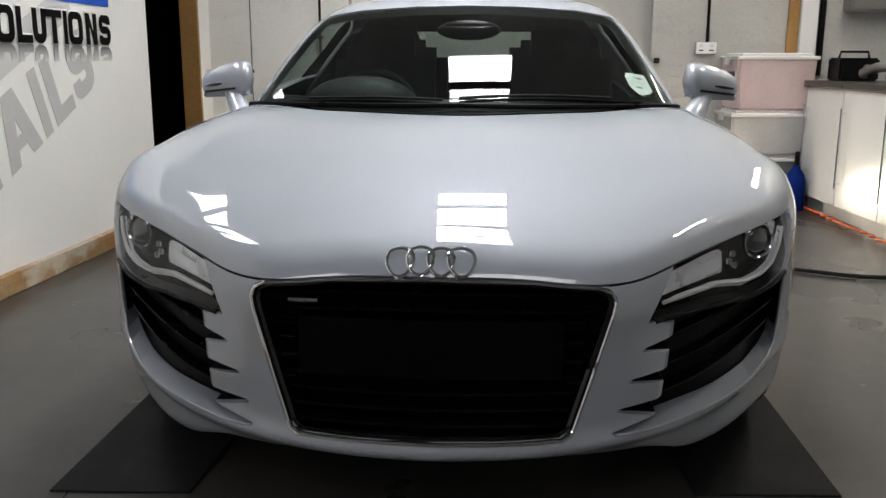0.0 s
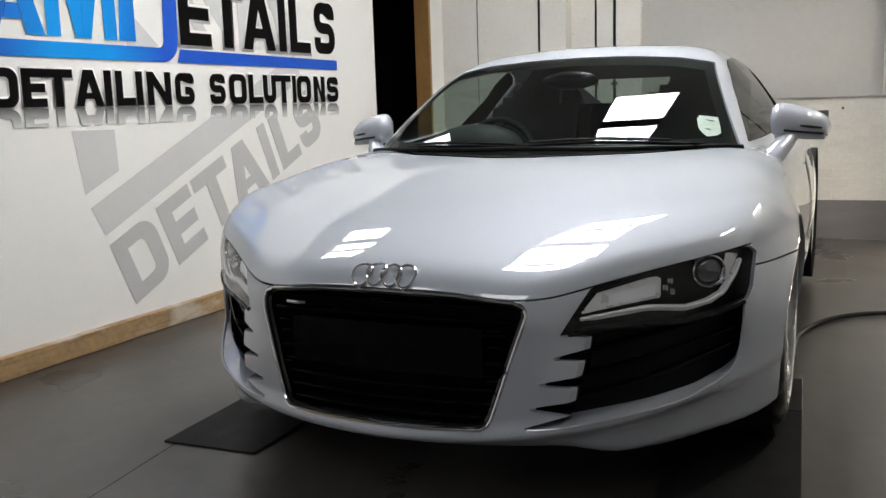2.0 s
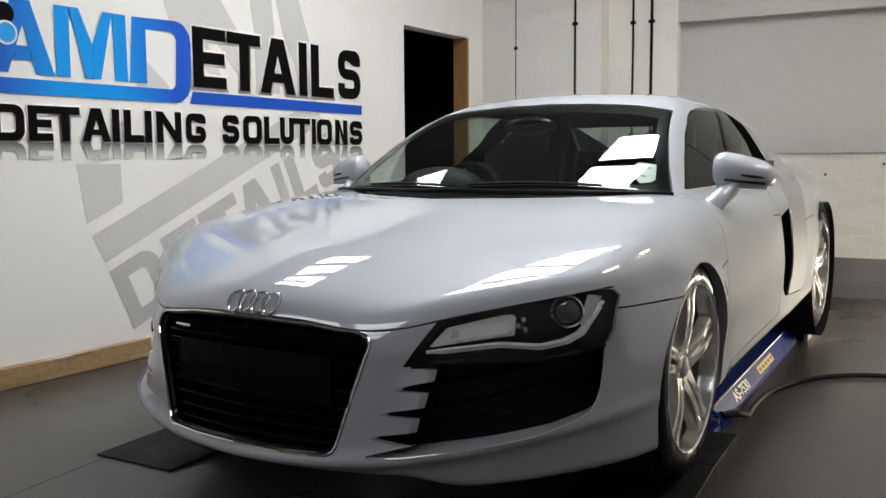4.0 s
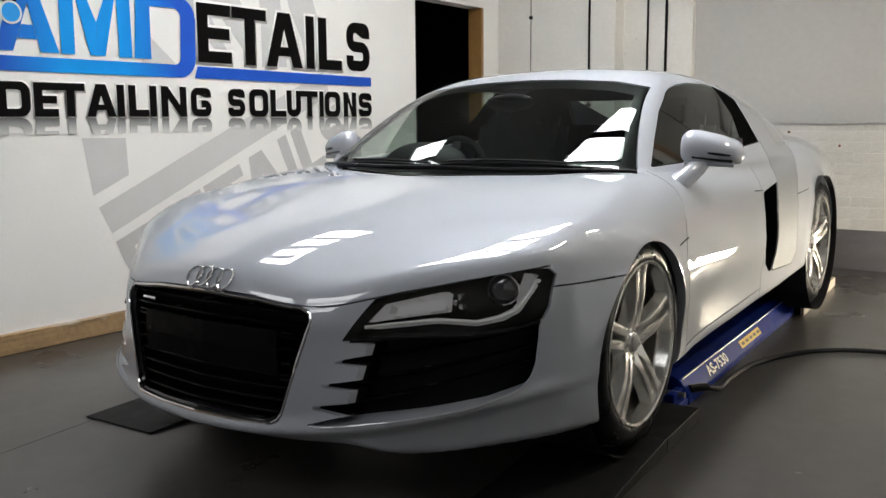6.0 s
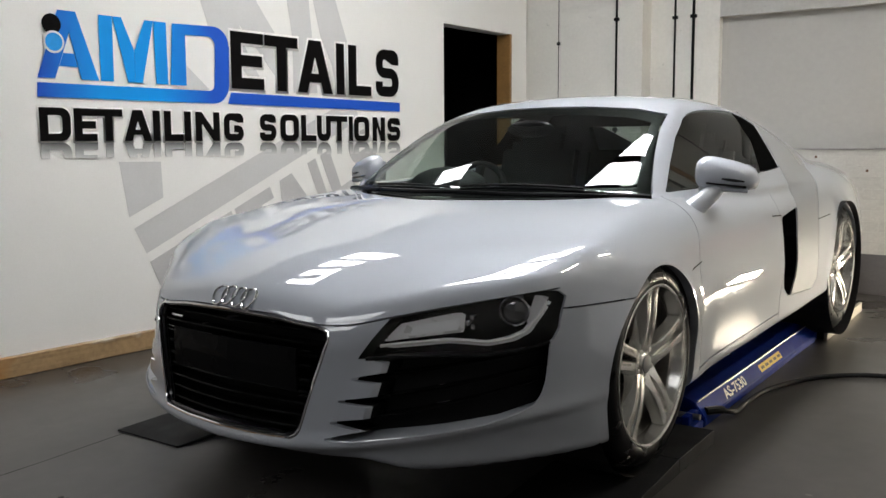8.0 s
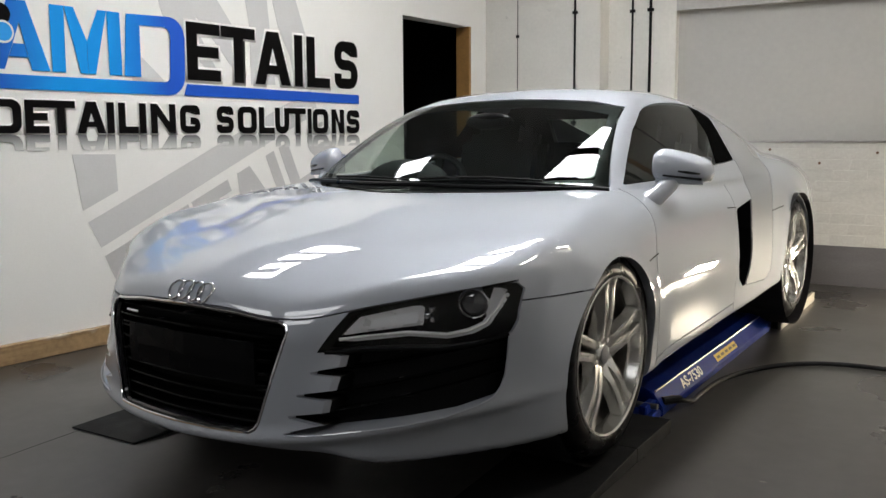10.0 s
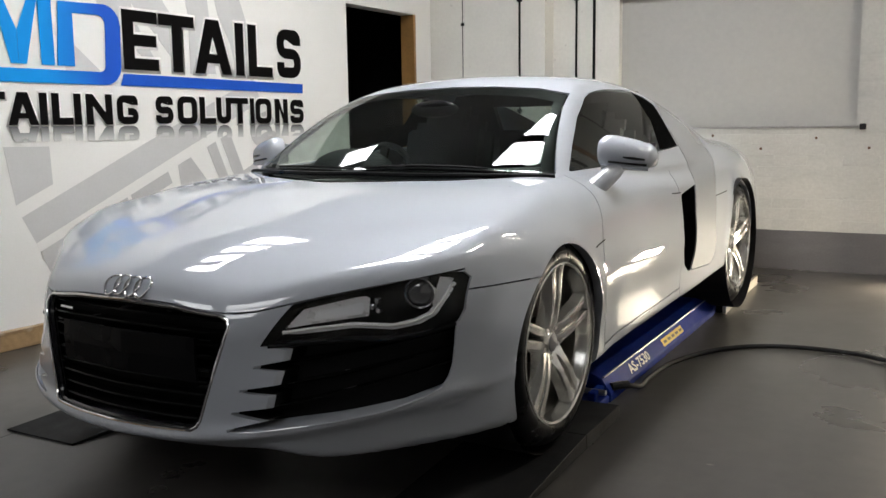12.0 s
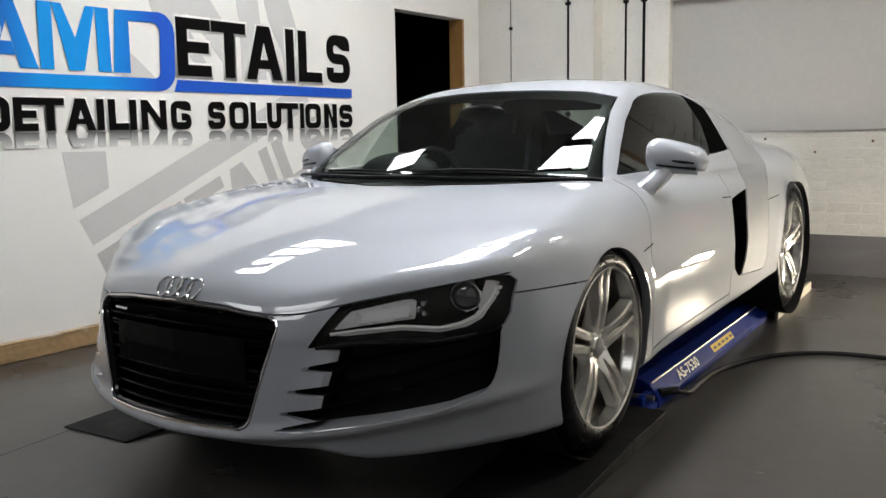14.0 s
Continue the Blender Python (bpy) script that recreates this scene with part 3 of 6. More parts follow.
# the recess is greyed for shade, pier and corner lightened for light
tagged(part("wall_opening", slab(-0.21, 1.45, BACK + 0.07, BACK + 0.3, 1.0, 1.98), SHADED_PANEL), "smooth skimmed panel filling the old opening, greyed for its shade", "wall", kind="structure")
tagged(part("wall_pier", slab(-0.74, -0.21, BACK, BACK + 0.3, 0, CEIL), LIT_CREAM), "cream painted pier with black conduits, lightened for the light on it", "wall", kind="structure")
tagged(part("wall_corner", slab(-1.85, -0.74, NOOK, BACK + 0.3, 0, CEIL), LIT_CREAM), "cream painted wall standing forward beside the doorway, lightened for the light on it", "wall", kind="structure")
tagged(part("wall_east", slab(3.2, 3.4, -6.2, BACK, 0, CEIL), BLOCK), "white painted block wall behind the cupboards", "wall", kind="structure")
# unseen end wall, given the dark grey to keep nose reflections dark
tagged(part("wall_south", slab(-4.8, 3.4, -6.3, -6.1, 0, CEIL), BAND), "unseen wall added at the entrance end, dark to keep reflections down", "wall", kind="structure")
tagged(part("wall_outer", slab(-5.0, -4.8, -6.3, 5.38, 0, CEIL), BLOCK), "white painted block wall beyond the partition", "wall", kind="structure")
tagged(part("ceiling", slab(-5.0, 3.4, -6.3, 5.4, CEIL, CEIL + 0.1), CEILING), "pale grey sheeted workshop ceiling", "ceiling", kind="structure")


# ---- rooflights and lamps ----
def rooflight(x0, x1, y0, y1, bars, power=LIGHT_POWER):
    """A glowing pane in the ceiling with dark cross bars under it; the front pair is added fill."""
    th = empty("rooflight", ((x0 + x1) / 2, (y0 + y1) / 2, CEIL))
    w, d = (x1 - x0) / 2, (y1 - y0) / 2
    part("pane", slab(-w, w, -d, d, -0.012, -0.002), power, th, "bright translucent pane")
    bm = slab(-w - 0.04, -w, -d - 0.04, d + 0.04, -0.05, 0)
    slab(w, w + 0.04, -d - 0.04, d + 0.04, -0.05, 0, bm=bm)
    slab(-w, w, -d - 0.04, -d, -0.05, 0, bm=bm)
    slab(-w, w, d, d + 0.04, -0.05, 0, bm=bm)
    part("frame", bm, CEILING, th)
    for b, f0, f1 in bars:
        y = b - (y0 + y1) / 2
        part("bar", slab(-w + 2 * w * f0, -w + 2 * w * f1, y - 0.065, y + 0.065, -0.06, -0.014, 0.004), MATT, th, "dark cross bar")
    return tagged(th, "bright rooflight with dark cross bars in the ceiling", "rooflight", "rooflights")


rooflight(-0.12, 0.46, 0.78, 3.05, ((1.3, 0.12, 1), (1.83, 0, 1), (2.45, 0, 1)))
rooflight(-2.49, -1.97, 1.33, 2.89, ((1.64, 0, 0.75), (1.98, 0, 1), (2.42, 0, 1)), LIGHT_WALL)
# two wide, faint panes added as fill light for the car's front
rooflight(-0.5, 1.7, -5.2, -2.4, ((-4.2, 0, 1), (-3.3, 0, 1)), LIGHT_FILL)
rooflight(-3.4, -1.4, -5.2, -2.4, ((-4.2, 0, 1), (-3.3, 0, 1)), LIGHT_FILL)


def batten(x, y, length, turn, wide=0.06):
    """A white ceiling batten with a glowing diffuser, lying along its own y."""
    th = empty("batten_light", (x, y, CEIL))
    th.rotation_euler = (0, 0, radians(turn))
    h = length / 2
    part("base", slab(-0.1, 0.1, -h - 0.05, h + 0.05, -0.05, 0, 0.006), WHITE, th)
    part("diffuser", slab(-wide, wide, -h, h, -0.075, -0.051, 0.008, seg=2), LIGHT_SMALL, th, "glowing diffuser")
    return tagged(th, "white fluorescent batten on the ceiling", "ceiling light", "ceiling battens")


batten(2.6, 1.35, 0.7, 0)
# extra batten added to brighten the right floor and back wall
batten(2.85, 3.6, 1.2, 0)

# ---- the car ----
car = empty("sports_car", (-0.004, 0, 0))
car.rotation_euler = (0, 0, radians(-2.69))
tagged(car, "polished silver two-seat sports car standing on low rubber ramps", "car")
FLIP = np.array((-1.0, 1.0, 1.0))


def both(name, mesh, mat, label="", owner=None):
    """A piece of the skin and its mirror image on the other side."""
    v, n, t = mesh
    right = obj(name, v, t, mat, owner or car, label, normals=n)
    left = obj(name, v * FLIP, t[:, ::-1], mat, owner or car, label, normals=n * FLIP)
    return right, left


def whole(name, mesh, mat, label=""):
    """A piece of the skin that reaches over the middle line, as one mesh."""
    v, n, t = mesh
    k = len(v)
    return obj(name, np.concatenate((v, v * FLIP)), np.concatenate((t, t[:, ::-1] + k)), mat, car, label, normals=np.concatenate((n, n * FLIP)))


def flange(segs, depth, way=None):
    """The turned-in edge along a cut: a strip that runs inward from it."""
    k = len(segs)
    p, n = segs[:, :2], segs[:, 2:]
    w = -n if way is None else np.broadcast_to(np.array(way, float), n.shape)
    q = p + w * depth
    v = np.concatenate((p[:, 0], p[:, 1], q[:, 1], q[:, 0]))
    i = np.arange(k)
    t = np.concatenate((np.stack((i, i + k, i + 2 * k), 1), np.stack((i, i + 2 * k, i + 3 * k), 1)))
    e = np.cross(p[:, 1] - p[:, 0], q[:, 0] - p[:, 0])
    e /= np.maximum(np.linalg.norm(e, axis=1), 1e-9)[:, None]
    return v, np.concatenate((e, e, e, e)), t


def join(*meshes):
    v, n, t, k = [], [], [], 0
    for a, b, c in meshes:
        v.append(a), n.append(b), t.append(c + k)
        k += len(a)
    return np.concatenate(v), np.concatenate(n), np.concatenate(t)


# outlines: front view (x, z), side view (y, z)
GRILLE = ((-0.337, 0.549), (-0.2, 0.562), (0, 0.566), (0.2, 0.562), (0.337, 0.549), (0.26, 0.306), (0.14, 0.302), (-0.14, 0.302), (-0.26, 0.306))
LAMP = ((0.436, 0.500), (0.492, 0.602), (0.60, 0.626), (0.71, 0.651), (0.79, 0.665), (0.812, 0.662), (0.823, 0.648), (0.818, 0.565),
        (0.808, 0.535), (0.75, 0.512), (0.68, 0.5), (0.60, 0.504), (0.51, 0.504))
INTAKE = ((0.45, 0.499), (0.51, 0.502), (0.60, 0.502), (0.68, 0.498), (0.75, 0.510), (0.804, 0.53), (0.801, 0.47), (0.797, 0.42), (0.79, 0.387), (0.779, 0.36), (0.754, 0.342), (0.697, 0.32), (0.605, 0.306), (0.508, 0.294),
          (0.44, 0.284), (0.37, 0.280), (0.362, 0.287), (0.45, 0.312), (0.372, 0.326), (0.375, 0.333), (0.458, 0.345), (0.463, 0.377), (0.393, 0.384), (0.396, 0.391), (0.470, 0.402), (0.475, 0.436), (0.421, 0.443), (0.424, 0.45), (0.482, 0.462), (0.486, 0.49))
SCREEN = ((-0.69, 0.868), (-0.536, 1.168), (-0.4, 1.193), (-0.2, 1.207), (0, 1.211), (0.2, 1.207), (0.4, 1.193), (0.536, 1.168), (0.69, 0.868), (0.4, 0.86), (0, 0.856), (-0.4, 0.86))
WINDOW = ((1.44, 0.878), (1.573, 0.975), (1.727, 1.073), (1.891, 1.147), (1.97, 1.169), (2.06, 1.183), (2.192, 1.193), (2.4, 1.195), (2.514, 1.19), (2.61, 1.17), (2.69, 1.136), (2.618, 0.938), (2.318, 0.925), (2.0, 0.9), (1.656, 0.884))
SLOT = ((2.315, 0.725), (2.33, 0.737), (2.42, 0.748), (2.59, 0.765), (2.545, 0.7), (2.512, 0.64), (2.497, 0.46), (2.46, 0.388), (2.41, 0.39), (2.345, 0.43), (2.3, 0.5), (2.288, 0.6), (2.298, 0.68))
BLADE = ((2.46, 0.388), (2.497, 0.46), (2.512, 0.64), (2.545, 0.7), (2.595, 0.765), (2.635, 0.92), (2.705, 1.13), (2.82, 1.16), (3.03, 1.1), (3.2, 1.03), (3.32, 0.955), (3.18, 0.884),
         (3.03, 0.81), (2.925, 0.713), (2.87, 0.57), (2.885, 0.41), (2.8, 0.37))

NA, NL, NT, NR = 100, 210, 24, 200
O, W = ray_fan(NA, NL, NT, NR)
SKIN = cast(O, W)
rows_n = NA + NL + NT
idx = np.arange(rows_n * NR).reshape(rows_n, NR)
a, b, c, d = idx[:-1, :-1].ravel(), idx[:-1, 1:].ravel(), idx[1:, 1:].ravel(), idx[1:, :-1].ravel()
skin = (SKIN, normals_of(SKIN), np.concatenate((np.stack((a, b, c), 1), np.stack((a, c, d), 1))))
area = np.linalg.norm(np.cross(SKIN[skin[2][:, 1]] - SKIN[skin[2][:, 0]], SKIN[skin[2][:, 2]] - SKIN[skin[2][:, 0]]), axis=1)
skin = (skin[0], skin[1], skin[2][area > 1e-12])


def f_grille(p):
    return np.maximum(poly_sd(p[:, 0], p[:, 2], GRILLE) - 0.03, p[:, 1] - 0.5)


def f_lamp(p):
    return np.maximum(poly_sd(p[:, 0], p[:, 2], LAMP), p[:, 1] - 0.8)


def f_intake(p):
    return np.maximum(poly_sd(p[:, 0], p[:, 2], INTAKE), p[:, 1] - 0.8)


def f_screen(p):
    return np.maximum(poly_sd(p[:, 0], p[:, 2], SCREEN), p[:, 1] - 1.95)


def f_window(p):
    return np.maximum(poly_sd(p[:, 1], p[:, 2], WINDOW), 0.3 - p[:, 0])


def f_slot(p):
    return np.maximum(poly_sd(p[:, 1], p[:, 2], SLOT), 0.6 - p[:, 0])


def f_blade(p):
    return np.minimum(-poly_sd(p[:, 1], p[:, 2], BLADE), p[:, 0] - 0.45)


def f_arch(p, hub, r, lead=1.0):
    y = p[:, 1] - hub[0]
    return np.maximum(np.hypot(np.where(y < 0, y * lead, y), p[:, 2] - hub[1]) - r, 0.5 - p[:, 0])


for _ in range(2):
    mid = skin[0][skin[2]].mean(1)
    near = np.minimum.reduce([np.abs(q(mid)) for q in (f_grille, f_lamp, f_intake)])
    skin = refine(skin, near < 0.012)
mid = skin[0][skin[2]].mean(1)
near = np.minimum.reduce([np.abs(q(mid)) for q in (f_screen, f_window, f_slot)] + [np.abs(f_arch(mid, FRONT_ARCH, 0.322, 1.05)), np.abs(f_arch(mid, REAR_HUB, 0.34))])
skin = refine(skin, near < 0.02)

# panes and covers lie in the skin
screen_glass, _ = clip(skin, -f_screen(skin[0]) - 0.004)
side_glass, _ = clip(skin, -f_window(skin[0]) - 0.003)
lamp_cover, _ = clip(skin, -f_lamp(skin[0]) - 0.0015)
cut_edges = {}
shell = skin
for key, fn, gap in (("grille", f_grille, 0.0), ("lamp", f_lamp, 0.0015), ("intake", f_intake, 0.0), ("screen", f_screen, 0.0), ("window", f_window, 0.0), ("slot", f_slot, 0.0)):
    shell, cut_edges[key] = clip(shell, fn(shell[0]) - gap)
shell, cut_edges["arch_front"] = clip(shell, f_arch(shell[0], FRONT_ARCH, 0.322, 1.05))
shell, cut_edges["arch_rear"] = clip(shell, f_arch(shell[0], REAR_HUB, 0.34))

# panels, with shut lines between them
GAP = 0.0022
SHUT = spline((0, 0.2, 0.34, 0.42, 0.49, 0.6, 0.8), (0.597, 0.594, 0.583, 0.588, 0.604, 0.628, 0.668), -0.1, 2)
HINGE = spline((0.2, 0.29, 0.5, 0.646, 0.787, 0.835, 0.95), (1.345, 1.345, 1.33, 1.318, 1.375, 1.388, 1.43), 0, 1.6)


def f_roof(p):
    return cabin_level(p) - body_level(p)


def f_front(p):
    return HINGE(p[:, 2]) - p[:, 1]


def f_shut(p):
    return np.where(p[:, 0] < 0.813, p[:, 2] - SHUT(p[:, 0]), p[:, 2] - 0.617)


def f_rear_glass(p):
    return np.maximum(poly_sd(p[:, 0], p[:, 1], ((-0.4, 2.8), (0.4, 2.8), (0.36, 3.95), (-0.36, 3.95))), 0.9 - p[:, 2])


def split(mesh, fn, gap=GAP):
    a, s1 = clip(mesh, fn(mesh[0]) - gap)
    b, s2 = clip(mesh, -fn(mesh[0]) - gap)
    return join(a, flange(s1, 0.012)), join(b, flange(s2, 0.012))


def cutoff(mesh, fn):
    return clip(mesh, fn(mesh[0]))[0], clip(mesh, -fn(mesh[0]))[0]


lower, roof = cutoff(shell, f_roof)
nose, rest = split(lower, f_front)
ahead, behind = cutoff(nose, lambda p: 1.0 - p[:, 1])
wing, bumper = split(ahead, f_shut)
bonnet = join(wing, behind)
mid_part, tail_part = split(rest, lambda p: 2.3 + 0.02 * (p[:, 2] - 0.4) - p[:, 1])
door, sill = split(mid_part, lambda p: p[:, 2] - 0.29 - 0.042 * (p[:, 1] - 1.32))
blade, quarter = split(tail_part, f_blade)
blade_top, roof = split(roof, f_blade)
mouth = cut_edges["intake"]
low_edge = mouth[:, :2, 2].mean(1) < np.interp(mouth[:, :2, 0].mean(1), (0.36, 0.45, 0.6, 0.75, 0.79), (0.285, 0.29, 0.312, 0.35, 0.4))
ledge, cheek = mouth[low_edge], mouth[~low_edge]
inner = cheek[:, :2, 0].mean(1) < 0.55
inner_cheek, outer_cheek = cheek[inner], cheek[~inner]
TURN_IN, TURN_OUT = (0.01, 0.018, 0.0), (-0.004, 0.012, 0.0)


def sunk(edge, way):
    return edge + np.array(way) * (np.arange(edge.shape[1]) < 2)[None, :, None]


bumper = join(bumper, flange(cut_edges["grille"], 0.03, (0, 1, 0)), flange(ledge, 0.075, (0, 1, 0.2)), flange(inner_cheek, 1.0, TURN_IN), flange(outer_cheek, 1.0, TURN_OUT), flange(cut_edges["lamp"], 0.01))
bonnet = join(bonnet, flange(cut_edges["screen"], 0.012), flange(cut_edges["arch_front"], 0.03, (-1, 0, 0)))
quarter = join(quarter, flange(cut_edges["arch_rear"], 0.03, (-1, 0, 0)))
blade = join(blade, blade_top, flange(cut_edges["slot"], 0.006, (-1, 0, 0)))
slot_wall = flange(cut_edges["slot"] - np.array((0.006, 0, 0)) * (np.arange(cut_edges["slot"].shape[1]) < 2)[None, :, None], 0.14, (-1, 0, 0))
roof = join(roof, flange(cut_edges["window"], 0.012))

whole("bonnet", bonnet, PAINT, "silver bonnet running into the front wings")
whole("front_bumper", bumper, PAINT, "silver front bumper with a thin lower lip")
both("door", door, PAINT, "silver door with a hollow lower flank")
both("sill", sill, PAINT)
both("side_blade", blade, BLADE_SHADED, "silver side blade behind the door, darkened for its shading")
both("rear_wing", quarter, PAINT)
both("intake_wall", join(flange(sunk(inner_cheek, TURN_IN), 0.06, (0, 1, 0)), flange(sunk(outer_cheek, TURN_OUT), 0.068, (0, 1, 0))), BLACK)
both("vent_wall", slot_wall, PILLAR)
roof_panel, _ = clip(roof, f_rear_glass(roof[0]))
whole("roof", roof_panel, PAINT, "silver roof and screen pillars")
windscreen = whole("windscreen", screen_glass, SCREEN_GLASS, "tinted windscreen with a dark border")
border, _ = clip(screen_glass, f_screen(screen_glass[0]) + 0.034)
border = (border[0] - border[1] * 0.003, border[1], border[2])
whole("screen_border", border, BLACK, "black printed border of the windscreen").parent = windscreen
rear_glass, _ = clip(roof, -f_rear_glass(roof[0]))
dark, pane = cutoff(side_glass, lambda p: p[:, 1] - np.interp(p[:, 2], (0.92, 1.06, 1.13, 1.2), (2.315, 2.454, 2.462, 2.5)))
whole("rear_window", rear_glass, GLASS, "tinted rear window")
both("side_window", pane, GLASS, "tinted side window")
both("window_pillar", dark, VOID, "gloss black pillar panel behind the side window")
covers = both("headlamp", lamp_cover, CLEAR, "clear swept-back headlamp cover")


def seam(name, pts):
    """A thin dark groove that follows the car's flank through (y, z) points."""
    ys, zs = np.array([q[0] for q in pts], float), np.array([q[1] for q in pts], float)
    t = np.linspace(0, len(pts) - 1, 24)
    y, z = np.interp(t, range(len(pts)), ys), np.interp(t, range(len(pts)), zs)
    x = skin_x(y, z)
    for side in (1, -1):
        part(name, tube([(a * side, b, c) for a, b, c in zip(x, y, z)], 0.0022, 6), MATT, car)


seam("door_seam", ((2.2, 0.75), (2.32, 0.745)))
seam("wing_seam", ((1.245, 0.642), (1.335, 0.656)))
seam("rear_seam", ((2.915, 0.69), (3.15, 0.697)))


# ---- the car's fittings ----
def region(fn, off=(0, 0, 0), sink=0.0):
    """A patch of the skin inside an outline, moved off it."""
    (v, n, t), _ = clip(skin, -fn(skin[0]))
    return v - n * sink + np.array(off), n, t


def outline(fn2, centre, count=120, far=0.6):
    """Points round the edge of a star-shaped outline."""
    pts = []
    for k in range(count):
        q = 2 * math.pi * k / count
        a, b = 0.0, far
        for _ in range(22):
            m = (a + b) / 2
            inside = fn2(np.array([centre[0] + m * math.cos(q)]), np.array([centre[1] + m * math.sin(q)]))[0] < 0
            a, b = (m, b) if inside else (a, m)
        pts.append((centre[0] + a * math.cos(q), centre[1] + a * math.sin(q)))
    return pts


def nose_strip(xs, zs, d0, d1, thick, side=1):
    """A fin that follows the nose from d0 to d1 behind the skin."""
    xs, zs = np.array(xs, float), np.array(zs, float)
    y = skin_y(np.abs(xs), zs)
    bm = bmesh.new()
    rings = []
    for x, yy, z in zip(xs * side, y, zs):
        c = ((yy + d0 + 0.003, -thick * 0.5), (yy + d0, 0), (yy + d0 + 0.003, thick * 0.5), (yy + d1, thick * 0.5), (yy + d1, -thick * 0.5))
        rings.append([bm.verts.new((x, p, z + q)) for p, q in c])
    for a, b in zip(rings, rings[1:]):
        for j in range(5):
            bm.faces.new((a[j], a[(j + 1) % 5], b[(j + 1) % 5], b[j]))
    bm.faces.new(rings[0][::-1])
    bm.faces.new(rings[-1])
    return bm


# grille
def grille_2d(x, z):
    return poly_sd(x, z, GRILLE) - 0.03


grille = part("grille", slab(-0.38, 0.38, 0.13, 0.15, 0.25, 0.6), BLACK, car, "gloss black grille with thin slats")
ring = outline(grille_2d, (0, 0.43))
rx, rz = np.array([p[0] for p in ring]), np.array([p[1] for p in ring])
ry = skin_y(np.abs(rx), rz)
part("surround", tube([(x * 0.992, y + 0.001, 0.43 + (z - 0.43) * 0.985) for x, y, z in zip(rx, ry, rz)], 0.0045, 8, True), CHROME, grille, "thin polished surround", True)
part("inner_surround", tube([(x * 0.97, y + 0.012, 0.43 + (z - 0.43) * 0.955) for x, y, z in zip(rx, ry, rz)], 0.008, 6, True), GLOSS, grille, smooth=True)
for k in range(9):
    z = 0.3 + 0.0325 * k
    hw = 0.262 + 0.08 * (z - 0.288) / 0.278
    part("slat", nose_strip(np.linspace(-hw, hw, 25), np.full(25, z), 0.022, 0.06, 0.007), FIN, grille, smooth=True)
bm = nose_strip(np.linspace(-0.262, 0.262, 21), np.full(21, 0.455), 0.011, 0.02, 0.118)
part("number_plate", bm, PLATE, car, "blank black plate in front of the grille")
for x0, x1 in ((-0.305, -0.272), (0.272, 0.305)):
    for z in (0.39, 0.43, 0.47, 0.51):
        part("slat_clip", nose_strip(np.linspace(x0, x1, 4), np.full(4, z), 0.014, 0.02, 0.004), LAMP_BLACK, grille)
part("badge", nose_strip(np.linspace(-0.285, -0.225, 6), np.full(6, 0.5455), 0.012, 0.018, 0.009), CHROME, grille, "small silver badge bar")

# four linked rings above the grille
emblem = empty("emblem")
emblem.parent = car
emblem["label"] = "chrome emblem of four linked rings"
for k in range(4):
    cx = -0.0603 + 0.0402 * k
    pts = []
    for j in range(40):
        q = 2 * math.pi * j / 40
        x, s = cx + 0.0266 * math.cos(q), 0.0266 * math.sin(q)
        y = 0.0905 + s * 0.72
        pts.append((x, y - 0.003, float(skin_z(abs(x), y)) + 0.004 + 0.0015 * (k % 2)))
    part("ring", tube(pts, 0.0036, 8, True), CHROME, emblem, smooth=True)

# headlamps and intakes
LED = ((0.47, 0.53), (0.53, 0.537), (0.604, 0.542), (0.681, 0.533), (0.725, 0.541), (0.758, 0.56), (0.78, 0.6), (0.79, 0.635))
BEZEL = ((0.458, 0.519), (0.604, 0.531), (0.681, 0.521), (0.733, 0.532), (0.764, 0.553), (0.787, 0.603), (0.798, 0.64), (0.786, 0.64), (0.772, 0.6), (0.748, 0.562), (0.72, 0.547), (0.68, 0.537), (0.60, 0.546), (0.5, 0.535))
MARKER = ((0.468, 0.536), (0.5, 0.585), (0.6, 0.61), (0.628, 0.612), (0.63, 0.558), (0.56, 0.55), (0.5, 0.542))
MARKER_TRAY = ((0.52, 0.552), (0.532, 0.578), (0.62, 0.598), (0.62, 0.566))
SHROUD = ((0.748, 0.566), (0.77, 0.59), (0.79, 0.648), (0.762, 0.653), (0.758, 0.615))
